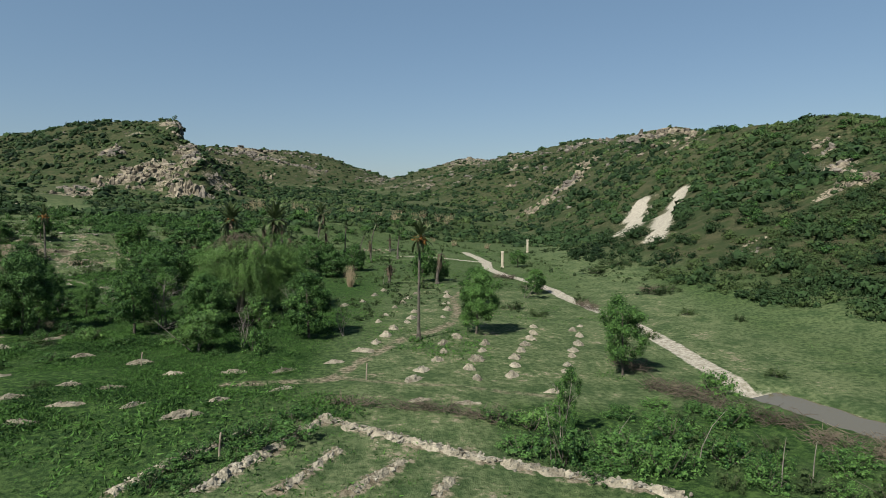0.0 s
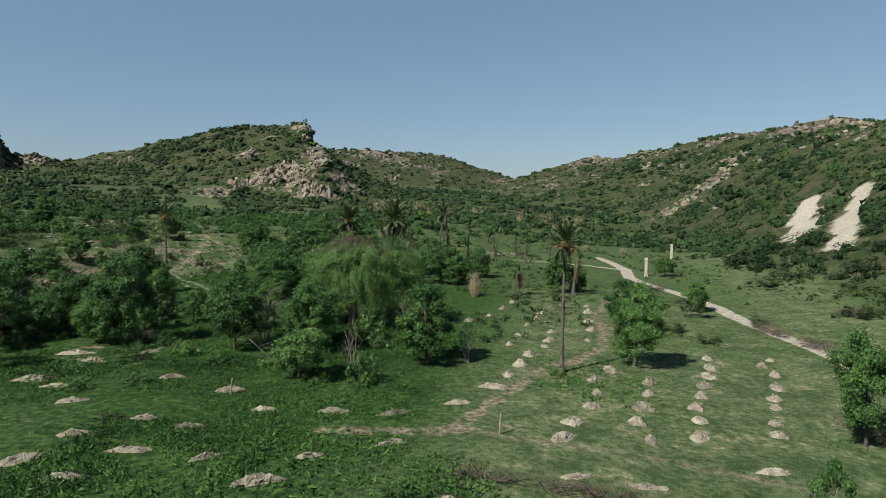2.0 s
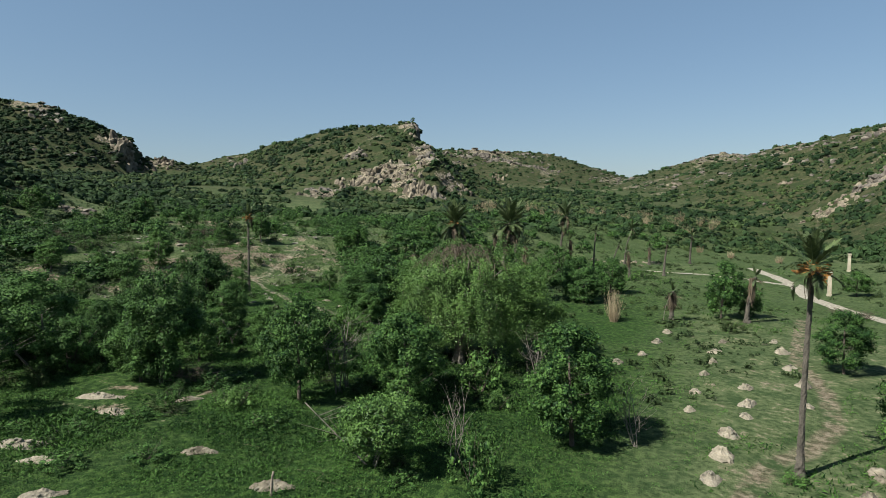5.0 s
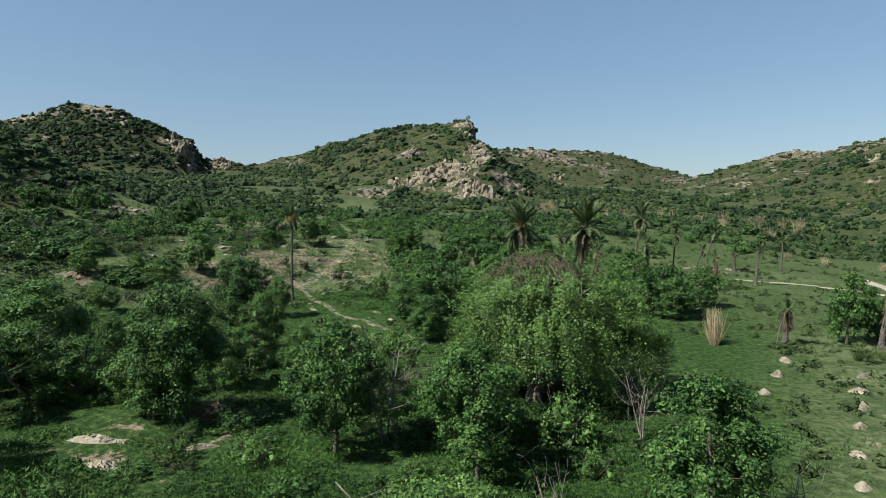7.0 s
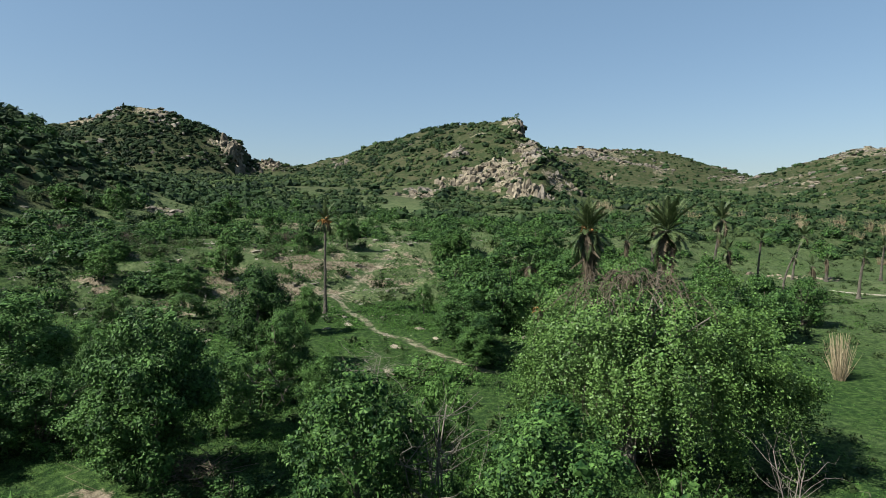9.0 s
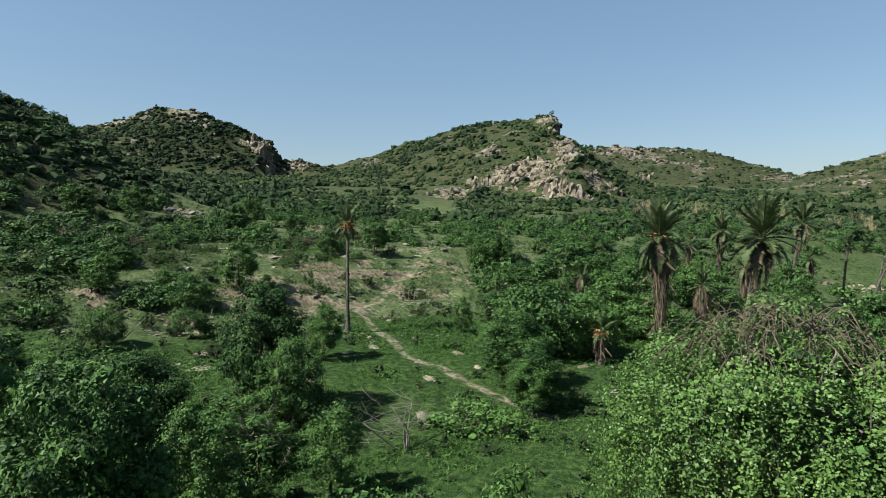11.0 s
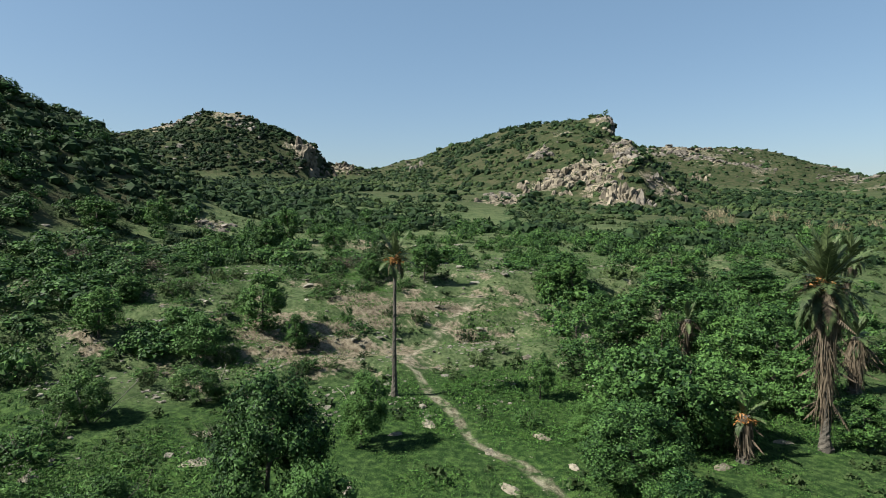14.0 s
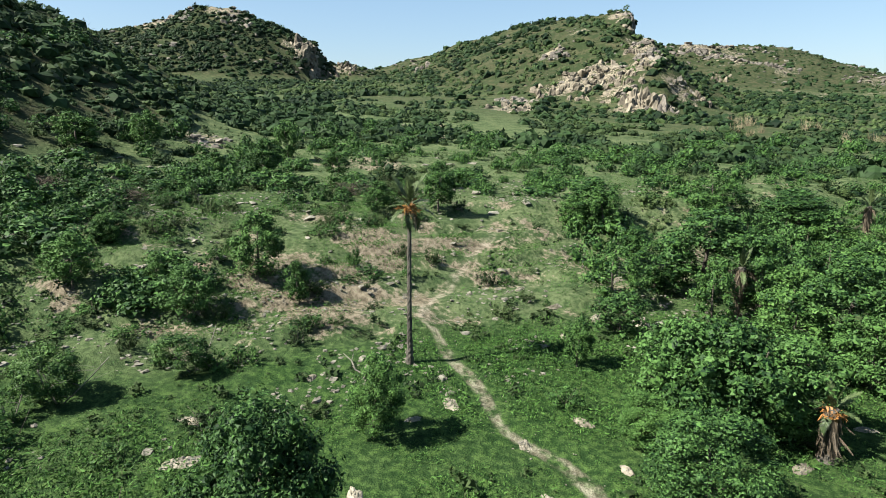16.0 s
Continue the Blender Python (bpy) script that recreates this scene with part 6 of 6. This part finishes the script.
for i, (x, y, wide, tall, n, mat) in enumerate((
    (-129, 219, 12, 5, 6, PALE_ROCK), (-133, 243, 12, 7, 6, PALE_ROCK), (-127, 247, 10, 7, 5, PALE_ROCK), (-119, 239, 8, 5, 4, PALE_ROCK), (-124, 254, 12, 5, 6, PALE_ROCK), (-113, 256, 12, 5, 6, PALE_ROCK), (-106, 250, 8, 5, 4, PALE_ROCK),
    (-99, 239, 8, 14, 3, PALE_ROCK), (-94.5, 238, 6, 11, 3, ROCK), (-107, 260, 9, 5, 4, PALE_ROCK), (-115, 275, 10, 5, 5, PALE_ROCK), (-147, 280, 9, 4, 5, ROCK), (-88, 261, 6, 6, 3, PALE_ROCK), (-107.4, 152, 6, 3.4, 4, PALE_ROCK), (-102, 153.5, 4, 2.4, 3, PALE_ROCK),
    (-343, 325, 18, 22, 3, PALE_ROCK), (-352, 333, 18, 20, 3, PALE_ROCK), (-341, 355, 12, 9, 5, PALE_ROCK), (-235, 307, 8, 8, 3, ROCK), (-172, 518, 14, 14, 4, ROCK), (-190, 600, 22, 10, 7, ROCK), (-165, 597, 18, 8, 6, ROCK), (-152, 530, 12, 9, 4, PALE_ROCK), (-130, 600, 14, 8, 5, ROCK),
    (41, 277, 10, 6, 5, PALE_ROCK), (57, 290, 9, 5, 5, ROCK), (73, 308, 10, 5, 5, PALE_ROCK), (146, 396, 18, 10, 6, PALE_ROCK), (124, 397, 18, 8, 6, ROCK), (108, 428, 12, 6, 5, PALE_ROCK), (89, 229, 8, 4, 4, PALE_ROCK), (89, 146, 6, 2.6, 4, PALE_ROCK), (76, 120, 5, 2.4, 4, PALE_ROCK), (69.5, 103, 5, 2.6, 4, PALE_ROCK), (41, 373, 8, 5, 4, PALE_ROCK))):
    rock_face(x, y, wide, tall, n, i, mat)

for i, (x, y) in enumerate(((-18.4, 141.6), (-15.6, 144), (-12.4, 146.4))):
    crag(x, y, 2.6, 1.6, 1.5, 80 + i, PALE_ROCK, 12, "low crumbling pale earth bank beside the meadow road")

# stones strewn over the eroded bank
for i in range(110):
    q, s = tr.uniform(84, 122), tr.uniform(15, 75)
    x, y = -0.85 * q + 0.5 * s - 22, 0.5 * q + 0.85 * s + 10
    if along(x, y, HILL_PATH) < 1.2 or x > -36:
        continue
    ob = new("stone", STONES[i % 5])
    k = tr.uniform(0.3, 1.3)
    ob.matrix_basis = Matrix.Translation((x, y, ground_z(x, y))) @ Matrix.Rotation(tr.uniform(0, 6), 4, "Z") @ Matrix.Diagonal((k * 1.3, k, k * 0.55, 1))
    tagged(ob, "pale weathered stone on the eroded bank", "stone", "stones on the bank")

# ---- scrub over the hills and the valley's far floor ----


def shrub_proto(seed, n, size):
    """A shrub of several rounded lobes, each of leaves that face outwards; about 1 m in radius."""
    r = np.random.default_rng(seed)
    m = 3 + n // 22 if n < 100 else 9
    a, d = r.uniform(0, 6.28, m), r.uniform(0.1, 0.72, m)
    C = np.stack([np.cos(a) * d, np.sin(a) * d, r.uniform(0.05, 0.62, m) * (1.15 - d)], 1)
    R = r.uniform(0.3, 0.5, m)
    k = r.choice(m, 3 * n, p=R ** 2 / (R ** 2).sum())
    u = r.normal(size=(3 * n, 3)); u[:, 2] += 0.45
    u /= np.linalg.norm(u, axis=1)[:, None]
    P = C[k] + u * (R[k] * r.uniform(0.82, 1.08, 3 * n))[:, None]
    inside = (np.linalg.norm(P[:, None] - C[None], axis=2) < 0.8 * R[None]).any(1) | (P[:, 2] < 0)
    P, u = P[~inside][:n], u[~inside][:n]
    while len(P) < n:
        P, u = np.concatenate([P, P[: n - len(P)] * 0.97]), np.concatenate([u, u[: n - len(u)]])
    return np.concatenate([leaves(r, P, size, 0.0, 0.75, u + [0, 0, 0.1], 0.45)] + ([heart(r, c, q * 0.6) for c, q in zip(C[:5], R)] if n > 60 else []))


def far_shrub(seed, n, size, cuts=1):
    """A shrub for the distance: a dense uneven heart within a ragged coat of leaves."""
    r = np.random.default_rng(seed)
    bm = bmesh.new()
    bmesh.ops.create_icosphere(bm, subdivisions=cuts, radius=0.8)
    for v in bm.verts:
        v.co *= 1 + 0.45 * noise.noise(v.co * 1.6 + Vector((seed * 3.3, 0, 0)))
        v.co.z = v.co.z * 0.72 + 0.18
    T = np.array([[tuple(v.co) for v in f.verts] for f in bm.faces if f.calc_center_median().z > -0.15])
    bm.free()
    u = r.normal(size=(n, 3)); u[:, 2] = np.abs(u[:, 2])
    u /= np.linalg.norm(u, axis=1)[:, None]
    return np.concatenate([T, leaves(r, u * [0.86, 0.86, 0.68] * r.uniform(0.9, 1.12, (n, 1)) + [0, 0, 0.15], size, 0.0, 0.8, u, 0.5)])


def scatter(name, label, protos, X, Y, S, mat, seed, sink=0.1, tall=None):
    r = np.random.default_rng(seed)
    Z = land(X, Y)
    out = []
    pick = r.integers(0, len(protos), len(X))
    for k, P in enumerate(protos):
        i = np.where(pick == k)[0]
        if not len(i):
            continue
        w = r.uniform(0, 6.28, len(i))
        c, s = np.cos(w), np.sin(w)
        q = P[None] * (S[i] * r.uniform(0.85, 1.15, len(i)))[:, None, None, None]
        x = q[..., 0] * c[:, None, None] - q[..., 1] * s[:, None, None] + X[i][:, None, None]
        y = q[..., 0] * s[:, None, None] + q[..., 1] * c[:, None, None] + Y[i][:, None, None]
        z = q[..., 2] * (r.uniform(0.7, 1.2, len(i)) if tall is None else tall[i])[:, None, None] + (Z[i] - sink)[:, None, None]
        out.append(np.stack([x, y, z], -1).reshape(-1, P.shape[1], 3))
    ob = new(name, loose_mesh(name, np.concatenate(out), mat))
    return tagged(ob, label, "scrub", kind="stuff")


def spread(n, r0, r1, a0, a1, seed, power=0.5):
    """Points in a fan round the valley's south end."""
    r = np.random.default_rng(seed)
    d = (r0 ** (1 / power) + (r1 ** (1 / power) - r0 ** (1 / power)) * r.uniform(0, 1, n)) ** power
    a = np.radians(r.uniform(a0, a1, n))
    return -25 + d * np.sin(a), 55 + d * np.cos(a), r


def scrub_places(n, r0, r1, a0, a1, seed, power=0.5):
    X, Y, r = spread(n, r0, r1, a0, a1, seed, power)
    rise = hills(X, Y) - valley(X, Y)
    p = -0.85 * X + 0.5 * Y
    clump = fbm(X / 16, Y / 16, 3)
    on_hill = rise > 0.3
    beyond = (Y > 175) | (X < -70) & (Y < 80) & (p > 92) | (X < -32) & (Y > 114) | (p > 124) | (X > 32) & (Y > 95)
    keep = np.where(on_hill, clump > -0.2, beyond & (clump > -0.1))
    slips = np.minimum(along(X, Y, SLIP_ONE) - 4.2, along(X, Y, SLIP_TWO) - 3.0) < 0
    keep &= ~slips & (r.uniform(0, 1, n) > 0.8 * rocky(X, Y)) & (along(X, Y, ROAD) > 4) & (along(X, Y, HILL_PATH) > 2.5)
    terrace = ~on_hill & (p > 116) & (p < 160) & (X < -60) & (Y < 135) & (Y > 84)
    keep &= ~(terrace & (clump < 0.12) & (r.uniform(0, 1, n) < 0.4))
    keep &= r.uniform(0, 1, n) > 0.5 * stony(X, Y)
    X, Y = X[keep], Y[keep]
    S = 0.5 + 1.5 * r.uniform(0, 1, len(X)) ** 2.2
    return X, Y, S


def two_tones(name, label, protos, X, Y, S, seed):
    """Olive scrub, and among it taller dark bushes."""
    dark = np.random.default_rng(seed + 400).uniform(0, 1, len(X)) < 0.5 + 1.6 * fbm(X / 30 + 3, Y / 30, 3)
    scatter(name, label, protos, X[~dark], Y[~dark], S[~dark] * 0.85, SCRUB, seed)
    scatter("dark_" + name, "dark " + label, protos, X[dark], Y[dark], S[dark] * 1.2, SCRUB_DARK, seed + 30)


X, Y, S = scrub_places(2900, 45, 105, -105, 90, 70)
two_tones("near_scrub", "dense green bushes at the hills' feet", [shrub_proto(i + 5, 185, 0.14) for i in range(5)], X, Y, S * 1.05, 6)
X, Y, S = scrub_places(3200, 52, 116, 62, 118, 77)
two_tones("east_slope_scrub", "thick green bushes over the east hill's foot", [shrub_proto(i + 5, 125, 0.135) for i in range(5)], X, Y, S * 1.08, 7)
X, Y, S = scrub_places(10500, 105, 170, -100, 84, 71)
two_tones("hill_scrub_near", "dense green scrub on the near slopes", [far_shrub(i, 16, 0.4) for i in range(7)], X, Y, S * 1.0, 1)
X, Y, S = scrub_places(24000, 170, 370, -92, 58, 72)
two_tones("hill_scrub", "green thorn scrub over the rocky hills", [far_shrub(10 + i, 6, 0.5) for i in range(6)], X, Y, S * 1.08, 2)
r = np.random.default_rng(88)
X, Y = r.uniform(-480, -320, 6500), r.uniform(235, 385, 6500)
keep = (hills(X, Y) - valley(X, Y) > 3) & (r.uniform(0, 1, 6500) > 0.8 * rocky(X, Y)) & (fbm(X / 12, Y / 12, 3) > -0.2)
two_tones("gorge_scrub", "dark scrub over the hill above the gorge", [far_shrub(120 + i, 6, 0.55) for i in range(5)], X[keep], Y[keep], 0.8 + 1.6 * r.uniform(0, 1, keep.sum()) ** 2, 19)
X, Y, S = scrub_places(14000, 370, 760, -62, 34, 73)
two_tones("far_scrub", "green scrub over the far hills", [far_shrub(20 + i, 3, 0.6) for i in range(6)], X, Y, S * 1.35, 3)

for name, label, wood, mat, sd in (("slope_trees", "dark bushy trees crowding the slopes", TJ, LEAF_DARK, 61), ("terrace_trees", "small leafy trees on the terrace and slopes", TI, LEAF, 62)):
    rows = np.array(wood.rows)
    ob = scatter(name, label, [shrub_proto(sd * 7 + i, 430, 0.12) for i in range(4)], rows[:, 0], rows[:, 1], rows[:, 3] * 0.5, mat, sd, 0.1, rows[:, 2] / rows[:, 3] * 1.3)
    ob["category"] = "trees"

rows = np.array(FAR_BUSH.rows)
ob = scatter("meadow_bushes", "olive green bushes dotted over the far meadow", [shrub_proto(640 + i, 150, 0.16) for i in range(4)], rows[:, 0], rows[:, 1], rows[:, 3] * 0.5, SCRUB, 63, 0.1, rows[:, 2] / rows[:, 3] * 1.3)
ob["category"] = "bushes"

# low shrublets on the valley floor and the bank
X, Y, r = spread(11000, 6, 120, -115, 75, 83, 0.6)
low = fbm(X / 6 + 15, Y / 6, 3)
keep = (low > -0.06) & (hills(X, Y) - valley(X, Y) < 1.5) & (along(X, Y, ROAD) > 2) & (along(X, Y, FOOTPATH) > 1.2) & (along(X, Y, HILL_PATH) > 0.9) & (along(X, Y, RIVER) > 4) & (Y > 58) & (along(X, Y, ROAD_BRANCH) > 2)
keep &= (X < 2) | (Y > 90)
X, Y = X[keep], Y[keep]
scatter("low_shrubs", "low green shrublets scattered over the grass", [shrub_proto(i + 90, 26, 0.42) for i in range(6)], X, Y, 0.16 + 0.5 * r.uniform(0, 1, len(X)) ** 2.2, SCRUB, 16, 0.03)

# herbs and grass tufts on the valley floor
X, Y, r = spread(70000, 1, 105, -180, 180, 74, 0.62)
lushness = fbm(X / 7, Y / 7, 3)
keep = (Y > 18) & (hills(X, Y) - valley(X, Y) < 1.5) & (along(X, Y, ROAD) > 1.6) & (along(X, Y, FOOTPATH) > 0.9) & (along(X, Y, HILL_PATH) > 0.9) & (along(X, Y, RIVER) > 3.6) & (lushness > -0.14)
keep &= (X < -6) | (lushness > 0.02) | ((Y < 39) & (X > 2) & (X < 22))
keep &= (X < 22) | (lushness > 0.2)
X, Y = X[keep], Y[keep]


def herb_proto(seed, n, size):
    """A patch of small upright leaves and blades, 1 m across."""
    r = np.random.default_rng(seed)
    a, d = r.uniform(0, 6.28, n), r.uniform(0, 1, n) ** 0.5
    h = r.uniform(0.05, 0.5, n) * (1.1 - d)
    return leaves(r, np.stack([np.cos(a) * d, np.sin(a) * d, h + 0.04], 1), size, -0.8, 0.34)


scatter("herbs", "low green herbs and grass tufts", [herb_proto(40 + i, 9, 0.4) for i in range(6)], X, Y, r.uniform(0.25, 0.6, len(X)) * np.clip(0.75 + 2.6 * fbm(X / 13 + 4, Y / 13, 3), 0.5, 1.9), HERB, 4, 0.02)


# taller dark weeds in the west fields
X, Y, r = spread(46000, 2, 48, -180, 180, 79, 0.6)
thick = fbm(X / 6 + 11, Y / 6, 3)
keep = (Y > 20) & (Y < 66) & (X < np.where(Y > 38, -10, -5)) & (X > -62) & (thick > np.where(Y > 37, -0.2, 0.1)) & (along(X, Y, FOOTPATH) > 1.0) & (along(X, Y, [(-40, 52.5), (-38.5, 53)]) > 1.2) & (along(X, Y, [(-39.5, 49.5), (-36.5, 50)]) > 1.4) & (along(X, Y, [(-34, 54.5), (-33.4, 51.5), (-32.5, 49)]) > 0.8) & (along(X, Y, [(-14, 40.6), (-8, 42), (-5, 43)]) > 1.5)
X, Y = X[keep], Y[keep]
scatter("weeds", "thick dark green weeds covering the fields", [herb_proto(50 + i, 24, 0.215) for i in range(6)], X, Y, r.uniform(0.5, 1.0, len(X)) * np.clip(0.8 + 2.2 * thick[keep], 0.5, 1.5), HERB, 14, 0.03)


# weeds and tussocks on the slope below the bank
r = np.random.default_rng(91)
X, Y = r.uniform(-88, -30, 34000), r.uniform(60, 106, 34000)
p = -0.85 * X + 0.5 * Y
thick = fbm(X / 5 + 21, Y / 5, 3)
keep = (thick > -0.05) & (p > 62) & (p < 116) & (along(X, Y, HILL_PATH) > 0.8) & (r.uniform(0, 1, 34000) < 0.75)
X, Y, thick = X[keep], Y[keep], thick[keep]
scatter("slope_weeds", "green weeds and grass tussocks on the slope", [herb_proto(70 + i, 11, 0.24) for i in range(6)], X, Y, r.uniform(0.35, 0.8, len(X)) * np.clip(0.8 + 2.4 * thick, 0.5, 1.5), HERB, 17, 0.03)


def stone_proto(seed):
    r = np.random.default_rng(seed)
    V, F = block(r, np.array([1, 0.8, 0.5]))
    return np.array([[V[i] for i in f[:3]] for f in F])


X, Y, r = spread(42000, 130, 720, -80, 50, 81, 0.7)
rise = hills(X, Y) - valley(X, Y)
keep = (rise > 4) & (r.uniform(0, 1, len(X)) < np.maximum(0.75 * stony(X, Y), 0.8 * rocky(X, Y)) + 0.015)
X, Y = X[keep], Y[keep]
far = np.clip(np.hypot(X, Y) / 300, 0.6, 1.7)
ob = scatter("hill_rocks", "grey rocks breaking through the scrub on the hills", [stone_proto(90 + i) for i in range(6)], X, Y, far * (0.45 + 1.5 * r.uniform(0, 1, len(X)) ** 2.5), ROCK, 9, 0.15)
ob["category"] = "rocks"

X, Y, r = spread(30000, 8, 85, -110, 20, 75, 0.6)
p = -0.85 * X + 0.5 * Y
keep = ((p > 84) & (p < 122) & (fbm(X / 5 + 3, Y / 5, 3) > 0.0) & (Y > 62) & (X < -40)) | (along(X, Y, HILL_PATH) < 0.9) & (r.uniform(0, 1, len(X)) < 0.5)
X, Y = X[keep], Y[keep]
ob = scatter("loose_stones", "loose pale stones and clods on bare soil", [stone_proto(60 + i) for i in range(5)], X, Y, np.where(along(X, Y, HILL_PATH) < 1.2, r.uniform(0.02, 0.07, len(X)), r.uniform(0.03, 0.2, len(X)) * (1 + (r.uniform(0, 1, len(X)) > 0.93))), STONE, 8, 0.0)
ob["category"] = "stones"
